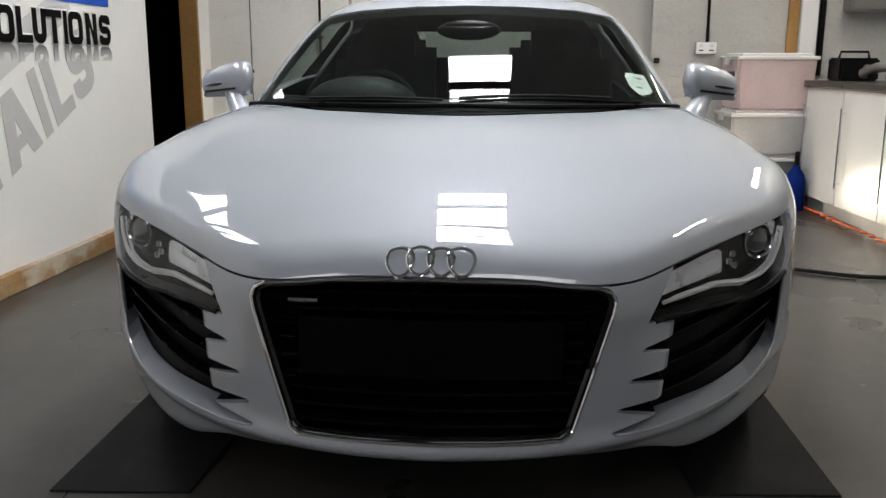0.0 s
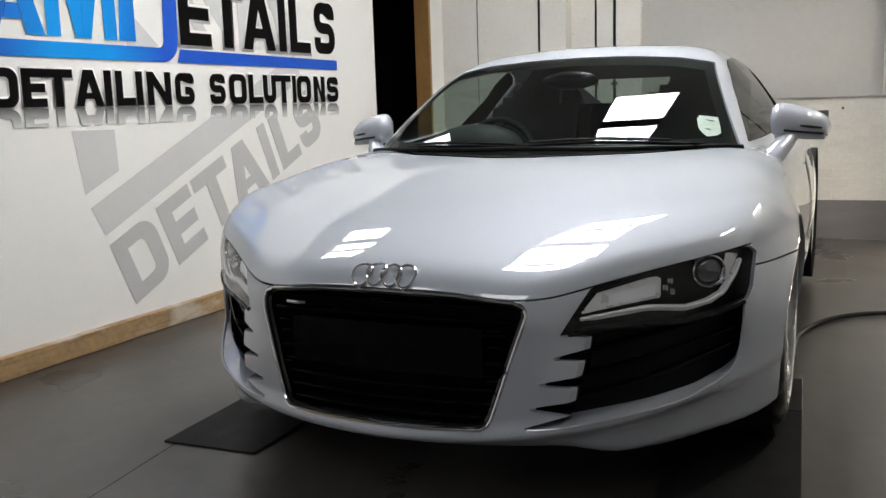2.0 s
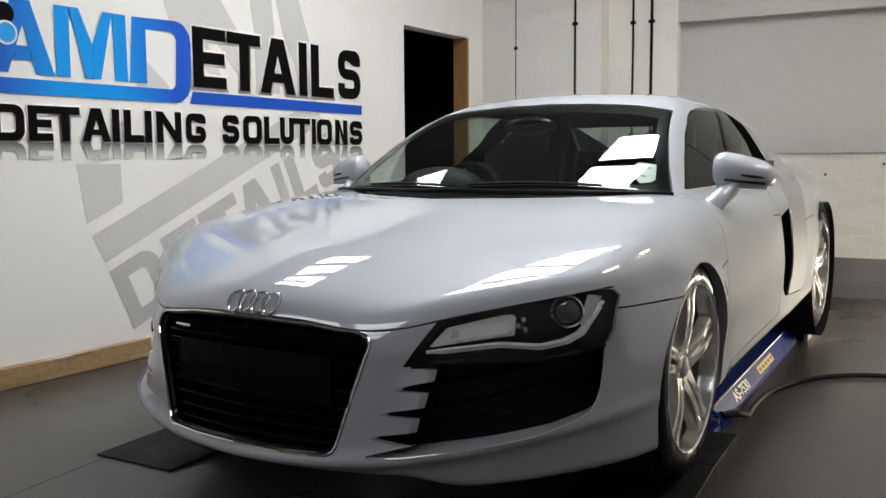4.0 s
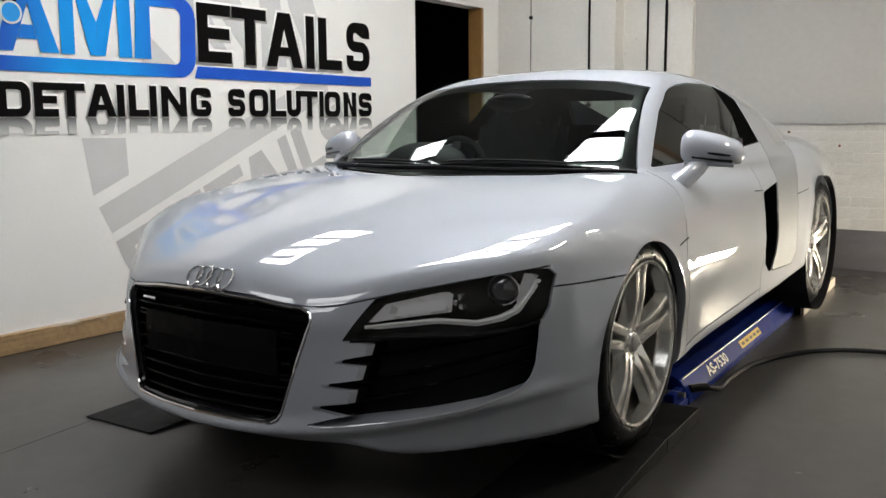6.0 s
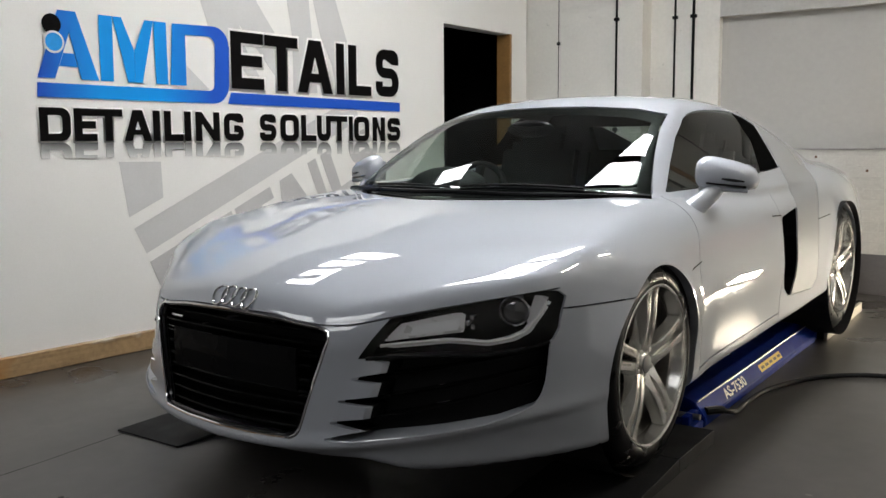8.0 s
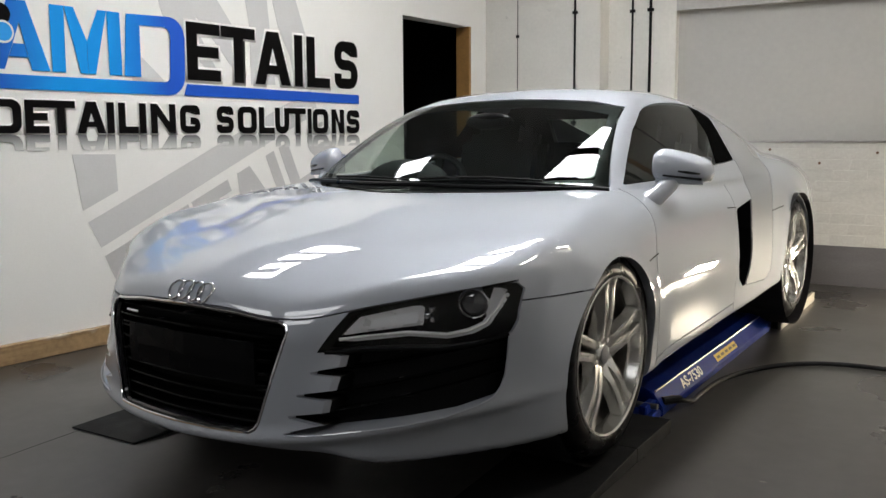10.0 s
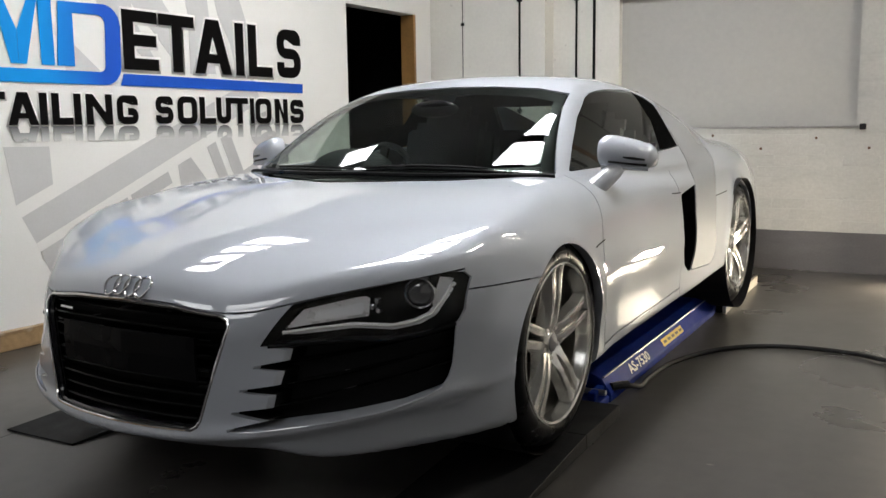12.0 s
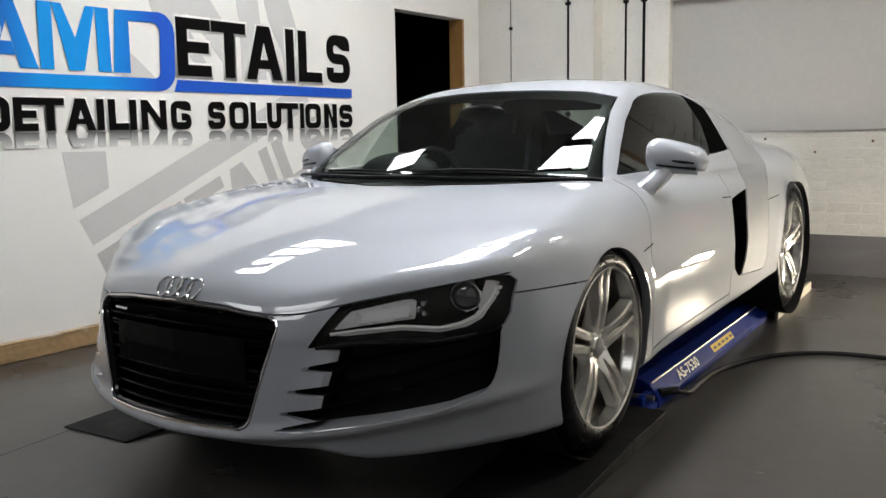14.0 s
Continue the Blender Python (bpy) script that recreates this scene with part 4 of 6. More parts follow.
for side, cover in zip((1, -1), covers):
    mir = FLIP if side < 0 else np.ones(3)

    def lay(name, mesh, mat, label="", owner=None):
        v, n, t = mesh
        return obj(name, v * mir, t if side > 0 else t[:, ::-1], mat, owner or cover, label, normals=n * mir)

    lay("housing", region(lambda p: f_lamp(p) + 0.001, (0, 0.05, 0), 0.012), LAMP_BLACK, "black inner housing")
    lay("bezel", region(lambda p: np.maximum(poly_sd(p[:, 0], p[:, 2], BEZEL), p[:, 1] - 0.8), (0, 0.026, 0), 0.006), SILVER_TRIM, "satin silver lower bezel")
    lay("marker", region(lambda p: np.maximum(poly_sd(p[:, 0], p[:, 2], MARKER), p[:, 1] - 0.8), (0, 0.032, 0), 0.01), REFLECTOR, "ribbed chrome marker reflector")
    lay("marker_tray", region(lambda p: np.maximum(poly_sd(p[:, 0], p[:, 2], MARKER_TRAY), p[:, 1] - 0.8), (0, 0.026, 0), 0.008), SILVER_TRIM, "bright inner tray of the marker lamp")
    lay("shroud", region(lambda p: np.maximum(poly_sd(p[:, 0], p[:, 2], SHROUD), p[:, 1] - 0.8), (0, 0.034, 0), 0.01), REFLECTOR, "chrome reflector")
    lx, lz = np.array([p[0] for p in LED]), np.array([p[1] for p in LED])
    tt = np.linspace(0, len(LED) - 1, 40)
    lx, lz = np.interp(tt, range(len(LED)), lx), np.interp(tt, range(len(LED)), lz)
    ly = skin_y(lx, lz)
    part("light_strip", tube([(x * side, y + 0.018, z) for x, y, z in zip(lx, ly, lz)], 0.0045, 8), WHITE, cover, "pale light strip", True)
    py = float(skin_y(0.722, 0.612))
    m = Matrix.Translation((0.722 * side, py + 0.045, 0.612)) @ pose(0, 0, 0, 90, 0, 25 * side)
    part("projector", lathe([(0.0005, 0.01), (0.012, 0.009), (0.022, 0.006), (0.03, 0.002), (0.034, -0.004), (0.036, -0.03)], 32, m), LENS, cover, "dark round projector lens", True)
    part("projector_ring", lathe([(0.035, 0.004), (0.038, 0.008), (0.041, 0.006), (0.042, -0.03)], 40, m), CHROME, cover, smooth=True)
    for x, z in ((0.636, 0.585), (0.645, 0.6), (0.65, 0.575)):
        y = float(skin_y(x, z))
        part("bracket", slab(x * side - 0.006, x * side + 0.006, y + 0.02, y + 0.04, z - 0.008, z + 0.006, 0.002), CHROME, cover)
    sx = np.linspace(0.45, 0.803, 40)
    sz = np.interp(sx, (0.45, 0.51, 0.6, 0.68, 0.75, 0.803), (0.4995, 0.502, 0.502, 0.4985, 0.51, 0.529))
    sy = skin_y(sx, sz)
    part("lamp_seal", tube([(x * side, y + 0.001, z) for x, y, z in zip(sx, sy, sz)], 0.0055, 8), LAMP_BLACK, cover, "black seal under the lamp", True)
    intake = lay("air_intake", region(lambda p: f_intake(p) + 0.001, (0, 0.08, 0)), BLACK, "black air intake with slanting fins", car)
    edge = [(x, z) for x, z in zip(np.interp(np.linspace(0, 11, 60), range(12), (0.804, 0.801, 0.797, 0.79, 0.779, 0.754, 0.697, 0.605, 0.508, 0.44, 0.39, 0.37)), np.interp(np.linspace(0, 11, 60), range(12), (0.53, 0.47, 0.42, 0.387, 0.36, 0.342, 0.32, 0.306, 0.294, 0.284, 0.2805, 0.281)))]
    ex, ez = np.array([q[0] for q in edge]), np.array([q[1] for q in edge])
    ey = skin_y(ex, ez)
    part("rolled_edge", tube([(x * side, y + 0.003, z + 0.001) for x, y, z in zip(ex, ey, ez)], 0.0038, 8), PAINT, intake, "silver rolled lower edge", True)
    for z0, z1, x0, x1 in ((0.449, 0.515, 0.44, 0.803), (0.391, 0.466, 0.41, 0.796), (0.335, 0.425, 0.385, 0.785)):
        xs = np.linspace(x0, x1, 18)
        fin = nose_strip(xs, z0 + (z1 - z0) * ((xs - x0) / (x1 - x0)) ** 1.35, 0.03, 0.085, 0.006, side)
        part("fin", fin, FIN, intake, smooth=True)

# hollows behind the openings
bm = slab(-0.66, 0.66, 0.6, 4.25, 0.235, 0.25)
slab(-0.42, 0.42, 0.16, 0.6, 0.245, 0.26, bm=bm)
part("underbody", bm, MATT, car)
part("radiator_box", slab(-0.40, 0.40, 0.152, 0.62, 0.25, 0.56), MATT, car)
for side in (1, -1):
    for (hy, hz), r in ((FRONT_HUB, 0.345), (REAR_HUB, 0.355)):
        m = Matrix.Translation((0.5 * side, hy, hz)) @ pose(0, 0, 0, 0, 90 * side, 0)
        part("wheel_liner", lathe([(0.001, 0.0), (r, 0.0), (r, 0.36)], 48, m), MATT, car)
    lay_slot = region(lambda p: f_slot(p) + 0.001, (-0.135, 0, 0))
    v, n, t = lay_slot
    mir = FLIP if side < 0 else np.ones(3)
    obj("side_vent", v * mir, t if side > 0 else t[:, ::-1], PILLAR, car, "tall black air vent behind the door", normals=n * mir)


# wheels
def make_wheel(r_tyre, width):
    th = empty("wheel")
    part("tyre", lathe([(0.243, -0.006), (0.25, 0.001), (0.262, 0.005), (0.28, 0.002), (0.298, -0.006), (r_tyre - 0.012, -0.02), (r_tyre - 0.002, -0.045), (r_tyre, -width / 2), (r_tyre - 0.001, 0.035 - width), (r_tyre - 0.008, 0.01 - width), (0.29, -width), (0.24, 0.01 - width)], 96), TYRE, th, "black low-profile tyre", True)
    part("raised_marks", tube([(0.285 * math.cos(q), 0.285 * math.sin(q), 0.0005) for q in np.linspace(0.6, 1.9, 30)], 0.0016, 5), RUBBER, th)
    rim = part("rim", lathe([(0.229, -0.045), (0.232, -0.03), (0.2385, -0.012), (0.2405, 0.002), (0.246, 0.0065), (0.2505, 0.004), (0.2515, -0.008)], 96), ALLOY, th, "silver lacquered alloy rim", True)
    part("barrel", lathe([(0.2, -0.19), (0.222, -0.17), (0.226, -0.06), (0.2292, -0.0445)], 96), BARREL, rim, "inner barrel darkened for the rim's shadow and brake dust", True)
    for k in range(5):
        ang = 2 * math.pi * k / 5 + math.pi / 2
        bm = bmesh.new()
        for s in (-1, 1):
            rings = []
            for j in range(13):
                u = j / 12
                rad = 0.035 + u * 0.205
                mid = s * (0.0195 + 0.003 * u + 0.007 * u ** 3)
                w = 0.0155 + 0.014 * max(0.3 - u, 0) ** 2 / 0.09 + 0.006 * max(u - 0.8, 0) / 0.2
                h = -0.03 + 0.012 * math.sin(math.pi * min(u * 1.15, 1)) + 0.026 * u ** 1.6
                deep = 0.03 + 0.012 * (1 - u)
                a, b = (w + 0.009, w + 0.001) if s < 0 else (w + 0.001, w + 0.009)
                prof = ((-a, h - deep), (-w, h - 0.009), (-w + 0.004, h - 0.001), (0, h + 0.0005), (w - 0.004, h - 0.001), (w, h - 0.009), (b, h - deep))
                rings.append([bm.verts.new((rad, mid + p, q)) for p, q in prof])
            for a, b in zip(rings, rings[1:]):
                for q in range(7):
                    bm.faces.new((a[q], a[(q + 1) % 7], b[(q + 1) % 7], b[q]))
        bmesh.ops.transform(bm, matrix=pose(0, 0, 0, 0, 0, math.degrees(ang)), verts=bm.verts)
        part("spoke", bm, ALLOY, rim, smooth=True)
    part("hub", lathe([(0.0005, -0.024), (0.03, -0.024), (0.034, -0.027), (0.036, -0.031), (0.06, -0.034), (0.068, -0.042), (0.07, -0.07)], 48), ALLOY, rim, smooth=True)
    part("centre_cap", lathe([(0.0005, -0.0195), (0.02, -0.02), (0.027, -0.0215), (0.029, -0.026)], 40), BOX_DARK, rim, "grey centre cap", True)
    for k in range(5):
        q = 2 * math.pi * (k + 0.5) / 5 + math.pi / 2
        part("wheel_bolt", lathe([(0.0005, -0.026), (0.007, -0.026), (0.0085, -0.028), (0.009, -0.04)], 12, Matrix.Translation((0.05 * math.cos(q), 0.05 * math.sin(q), 0))), STEEL, rim, smooth=True)
    part("brake_disc", lathe([(0.07, -0.1), (0.075, -0.094), (0.182, -0.094), (0.183, -0.1), (0.183, -0.118), (0.07, -0.12)], 64), DISC, th, "worn brake disc", True)
    cal = lathe([(0.12, -0.075), (0.19, -0.075), (0.2, -0.085), (0.2, -0.13), (0.12, -0.13)], 64)
    kill = [v for v in cal.verts if not (v.co.x < -0.1)]
    bmesh.ops.delete(cal, geom=kill, context="VERTS")
    part("brake_caliper", cal, MATT, th, "dark brake caliper", True)
    part("wheel_back", lathe([(0.0005, -0.15), (0.225, -0.15)], 48), MATT, th)
    return th


for side in (1, -1):
    for (hy, hz), rt, wd, lip in ((FRONT_HUB, 0.325, 0.235, 0.884), (REAR_HUB, 0.333, 0.295, 0.842)):
        wheel = make_wheel(rt, wd)
        wheel.parent = car
        wheel.location = (lip * side, hy, hz)
        wheel.rotation_euler = Euler((radians(90), 0, radians(90 * side)))
        wheel["label"] = "silver twin-spoke alloy wheel with a black tyre"


# door mirrors
def pod(side):
    bm = bmesh.new()
    rings = []
    for i in range(21):
        u = -1 + 2 * i / 20
        ring_pts = []
        grow = (1 - abs(u) ** (4.5 if u < 0 else 2.6)) ** 0.5
        for j in range(28):
            q = 2 * math.pi * j / 28
            cy, cz = math.cos(q), math.sin(q)
            sy = math.copysign(abs(cy) ** 0.75, cy)
            sz = math.copysign(abs(cz) ** 0.8, cz)
            dy = sy * (0.075 if sy < 0 else 0.035) * (0.45 + 0.55 * grow)
            dz = sz * (0.068 if sz > 0 else 0.055) * (0.25 + 0.75 * grow) * (1 - 0.2 * u) * 0.95
            if abs(u) == 1:
                dy, dz = dy * 0.35, dz * 0.35
            ring_pts.append(bm.verts.new(((0.862 + u * 0.1) * side, 1.6 + dy + 0.03 * (u + 1), 0.929 + dz - 0.012 * u)))
        rings.append(ring_pts)
    for a, b in zip(rings, rings[1:]):
        for j in range(28):
            bm.faces.new((a[j], a[(j + 1) % 28], b[(j + 1) % 28], b[j]))
    bm.faces.new(rings[0])
    bm.faces.new(rings[-1][::-1])
    ob = part("door_mirror", bm, PAINT, car, "silver door mirror with a slim side indicator")
    ob.data.polygons.foreach_set("use_smooth", [True] * len(ob.data.polygons))
    pts = []
    for k in range(9):
        u = 0.02 + 0.087 * k
        g = (1 - u ** 2.6) ** 0.5
        pts.append(((0.862 + u * 0.1) * side, 1.6 - 0.0735 * (0.45 + 0.55 * g) + 0.03 * (u + 1), 0.926 - 0.014 * u))
    part("indicator", tube(pts, lambda u: 0.0055 * (0.5 + math.sin(math.pi * min(max(u, 0.08), 0.92)) * 0.5), 8), GLOSS, ob, "dark indicator slot", True)
    part("stem", tube([(0.76 * side, 1.49, 0.795), (0.79 * side, 1.52, 0.83), (0.812 * side, 1.55, 0.858), (0.825 * side, 1.575, 0.875), (0.84 * side, 1.59, 0.9)], lambda u: 0.04 - 0.012 * u, 14), PAINT, ob, smooth=True)
    part("mirror_glass", slab(0.782, 0.952, 1.655, 1.657, 0.885, 0.975) if side > 0 else slab(-0.952, -0.782, 1.655, 1.657, 0.885, 0.975), CHROME, ob)
    part("lower_trim", tube([((0.782 + 0.02 * k) * side, 1.555 + 0.006 * k, 0.892 - 0.001 * k) for k in range(9)], 0.009, 8), PAINT, ob, smooth=True)
    gap = []
    for k in range(15):
        u = -0.5 + 0.09 * k
        g = (1 - abs(u) ** (4.5 if u < 0 else 2.6)) ** 0.5
        gap.append(((0.862 + u * 0.1) * side, 1.6 - 0.069 * (0.45 + 0.55 * g) + 0.03 * (u + 1), 0.905 - 0.012 * u))
    part("shadow_gap", tube(gap, 0.0045, 8), GLOSS, ob, "dark gap above the lower trim", True)


pod(1)
pod(-1)


# inside of the car
part("dashboard", slab(-0.66, 0.66, 1.3, 1.66, 0.74, 0.872, 0.04, seg=4), CABIN, car, "dark grey dashboard", True)
bm = bmesh.new()
bmesh.ops.create_uvsphere(bm, u_segments=28, v_segments=16, radius=1, matrix=Matrix.Translation((-0.37, 1.6, 0.86)) @ Matrix.Diagonal((0.2, 0.13, 0.095, 1)))
part("instrument_hood", bm, CABIN, car, smooth=True)
part("cabin_floor", slab(-0.7, 0.7, 1.2, 2.7, 0.3, 0.34), MATT, car)
upright = pose(0, 2.76, 0, 90)
bm = prism(((-0.56, 0.34), (-0.235, 0.34), (-0.235, 1.02), (-0.275, 1.14), (-0.275, 1.22), (-0.5, 1.2), (-0.58, 1.1)), 0.04, upright)
prism(((0.56, 0.34), (0.58, 1.1), (0.5, 1.2), (0.275, 1.22), (0.275, 1.14), (0.235, 1.02), (0.235, 0.34)), 0.04, upright, bm)
prism(((-0.234, 0.34), (0.234, 0.34), (0.234, 1.02), (-0.234, 1.02)), 0.04, upright, bm)
prism(((-0.274, 1.14), (0.274, 1.14), (0.274, 1.22), (-0.274, 1.22)), 0.04, upright, bm)
part("bulkhead", bm, CABIN, car, "dark rear bulkhead with a small window")
for side in (1, -1):
    seat = part("seat", slab(side * 0.36 - 0.24, side * 0.36 + 0.24, 1.85, 2.3, 0.42, 0.56, 0.05, seg=3), CABIN, car, "dark leather bucket seat", True)
    bm = slab(-0.25, 0.25, -0.06, 0.06, 0, 0.62, 0.05, seg=4)
    slab(-0.15, 0.15, -0.05, 0.045, 0.5, 0.7, 0.045, bm=bm, seg=4)
    bmesh.ops.transform(bm, matrix=pose(side * 0.36, 2.28, 0.46, -14), verts=bm.verts)
    part("backrest", bm, CABIN, seat, smooth=True)
wheel_m = pose(-0.355, 1.77, 0.81, 68, 0, 0)
rim_pts = [wheel_m @ Vector((0.165 * math.cos(q), 0.165 * math.sin(q), 0)) for q in np.linspace(0, 2 * math.pi, 48, endpoint=False)]
steering = part("steering_wheel", tube(rim_pts, 0.015, 10, True), CABIN, car, "dark steering wheel", True)
bm = lathe([(0.0005, 0.03), (0.05, 0.025), (0.065, 0.0), (0.05, -0.03)], 24, wheel_m)
for q in (90, 210, 330):
    slab(0.04, 0.175, -0.02, 0.02, -0.008, 0.008, bm=bm)
    bmesh.ops.transform(bm, matrix=wheel_m @ pose(0, 0, 0, 0, 0, q), verts=bm.verts[-8:])
part("hub", bm, CABIN, steering, smooth=True)
bm = bmesh.new()
bmesh.ops.create_uvsphere(bm, u_segments=24, v_segments=12, radius=1, matrix=Matrix.Translation((0.01, 1.665, 1.115)) @ Matrix.Diagonal((0.115, 0.025, 0.036, 1)))
part("interior_mirror", bm, BLACK, car, smooth=True)
part("gear_tunnel", slab(-0.1, 0.1, 1.6, 2.5, 0.34, 0.6, 0.03), CABIN, car)
part("engine_cover", slab(-0.6, 0.6, 2.64, 4.2, 0.8, 0.86), MATT, car)

# parking disc, wipers
v, n, t = clip(skin, -np.maximum(poly_sd(skin[0][:, 0], skin[0][:, 2], ((0.532, 0.976), (0.607, 0.965), (0.627, 0.908), (0.58, 0.903), (0.549, 0.932))), skin[0][:, 1] - 1.9))[0]
disc_ob = obj("windscreen_sticker", v - n * 0.003, t, STICKER, car, "white paper sticker inside the windscreen")
for corners in (((0.548, 0.962), (0.6, 0.954), (0.602, 0.949), (0.551, 0.957)), ((0.556, 0.947), (0.604, 0.94), (0.606, 0.935), (0.559, 0.942)), ((0.563, 0.932), (0.598, 0.927), (0.6, 0.922), (0.566, 0.927))):
    v, n, t = clip(skin, -np.maximum(poly_sd(skin[0][:, 0], skin[0][:, 2], corners), skin[0][:, 1] - 1.9))[0]
    obj("print_bar", v - n * 0.0022, t, FADED_PRINT, disc_ob, "grey bar of print")
for x0, x1, z1 in ((-0.62, -0.05, 0.884), (0.62, 0.0, 0.892)):
    xs = np.linspace(x0, x1, 18)
    zs = 0.872 + (z1 - 0.872) * np.sin(np.linspace(0, math.pi * 0.8, 18))
    ys = 1.16 + (zs - 0.862) * 1.47 + 0.37 * xs * xs - 0.012
    wiper = part("wiper", tube([(x, y, z) for x, y, z in zip(xs, ys, zs)], lambda u: 0.0075 - 0.003 * u, 8), BLACK, car, "black wiper arm", True)
    part("blade", tube([(x, y + 0.006, z + 0.012) for x, y, z in zip(xs[4:] * 1.0, ys[4:], zs[4:])], 0.005, 6), RUBBER, wiper)
xs = np.linspace(-0.7, 0.7, 41)
ys = 1.16 + 0.37 * xs * xs
cowl = [(x, y - 0.006, float(skin_z(abs(x), y - 0.012)) + 0.001) for x, y in zip(xs, ys)]
part("scuttle", tube(cowl, 0.011, 8), BLACK, car, "black scuttle strip below the windscreen", True)


# ---- lettering on the white wall ----
def flat(name, polys, mat, off, label, category="wall sign", thick=0.0012, piece="block"):
    """Vinyl shapes on the lettered wall, one part each; each polygon is a list of (u, z)."""
    k = 1 / math.cos(LEAN_WALL)
    if len(polys) == 1:
        return tagged(part(name, prism([(u * k, z) for u, z in polys[0]], thick, wall_frame(off)), mat), label, category)
    th = empty(name, on_wall(sum(q[0] for q in polys[0]) / len(polys[0]), 1.0))
    for pts in polys:
        ob = part(piece, prism([(u * k, z) for u, z in pts], thick, wall_frame(off)), mat, th)
        ob.matrix_parent_inverse = Matrix.Translation(th.location).inverted()
    return tagged(th, label, category)


def arc(cx, cz, r, a0, a1, n=10):
    return [(cx + r * math.cos(radians(a0 + (a1 - a0) * i / n)), cz + r * math.sin(radians(a0 + (a1 - a0) * i / n))) for i in range(n + 1)]


def rounded(pts, r, n=6):
    """An open line of points with its corners rounded off."""
    p = [Vector(q) for q in pts]
    out = [p[0]]
    for a, b, c in zip(p, p[1:], p[2:]):
        d0, d1 = a - b, c - b
        k = min(r, d0.length * 0.49, d1.length * 0.49)
        s0, s1 = b + d0.normalized() * k, b + d1.normalized() * k
        for q in range(n + 1):
            t = q / n
            out.append(s0 * (1 - t) ** 2 + b * 2 * t * (1 - t) + s1 * t * t)
    return out + [p[-1]]


def stroke(pts, r, t):
    """The outline of a broad line along the points."""
    p = rounded(pts, r)
    left, right = [], []
    for k, q in enumerate(p):
        d = (p[min(k + 1, len(p) - 1)] - p[max(k - 1, 0)]).normalized()
        w = Vector((-d.y, d.x)) * t / 2
        left.append(q + w)
        right.append(q - w)
    return left + right[::-1]


def ring_box(x0, y0, x1, y1, r_left, r_right):
    """A box outline with rounded corners."""
    out = []
    for cx, cy, a, r in ((x1, y0, -90, r_right), (x1, y1, 0, r_right), (x0, y1, 90, r_left), (x0, y0, 180, r_left)):
        sx, sy = (-1 if cx == x1 else 1), (-1 if cy == y1 else 1)
        out += [Vector(q) for q in arc(cx + sx * r, cy + sy * r, r, a, a + 90, 6)] if r else [Vector((cx, cy))]
    return out


def glyph(c, w, t):
    """Outlines of a heavy square-shouldered capital, one unit high and w wide."""
    h = t * 0.5
    f = t * 0.84
    if c == "D":
        return [ring_box(0, 0, w, 1, 0, 0.3), ring_box(t, f, w - t, 1 - f, 0, 0.12)]
    if c == "O":
        return [ring_box(0, 0, w, 1, 0.28, 0.28), ring_box(t, f, w - t, 1 - f, 0.1, 0.1)]
    if c == "E":
        m = 0.5
        return [[(0, 0), (w, 0), (w, f), (t, f), (t, m - f / 2), (w * 0.95, m - f / 2), (w * 0.95, m + f / 2), (t, m + f / 2), (t, 1 - f), (w, 1 - f), (w, 1), (0, 1)]]
    if c == "T":
        return [[(w / 2 - h, 0), (w / 2 + h, 0), (w / 2 + h, 1 - f), (w, 1 - f), (w, 1), (0, 1), (0, 1 - f), (w / 2 - h, 1 - f)]]
    if c == "I":
        return [[(0, 0), (w, 0), (w, 1), (0, 1)]]
    if c == "L":
        return [[(0, 0), (w, 0), (w, f), (t, f), (t, 1), (0, 1)]]
    if c == "N":
        return [[(0, 0), (t, 0), (t, 0.6), (w - t, 0), (w, 0), (w, 1), (w - t, 1), (w - t, 0.4), (t, 1), (0, 1)]]
    if c == "U":
        return [stroke([(h, 1), (h, h), (w - h, h), (w - h, 1)], 0.24, t)]
    if c == "G":
        return [stroke([(w - h, 0.66), (w - h, 1 - h), (h, 1 - h), (h, h), (w - h, h), (w - h, 0.44), (w * 0.52, 0.44)], 0.2, t * 0.92)]
    if c == "S":
        return [stroke([(w - h, 0.68), (w - h, 1 - h), (h, 1 - h), (h, 0.5), (w - h, 0.5), (w - h, h), (h, h), (h, 0.32)], 0.2, t * 0.92)]
    s, g = 0.33 * w, t * 1.08
    return [[(0, 0), (g, 0), (g + s * 0.2, 0.2), (w - g - s * 0.2, 0.2), (w - g, 0), (w, 0), (w - s, 1), (s, 1)],
            [(g + s * 0.37, 0.37), (w / 2, 0.37 + (w / 2 - g - s * 0.37) / s), (w - g - s * 0.37, 0.37)]]


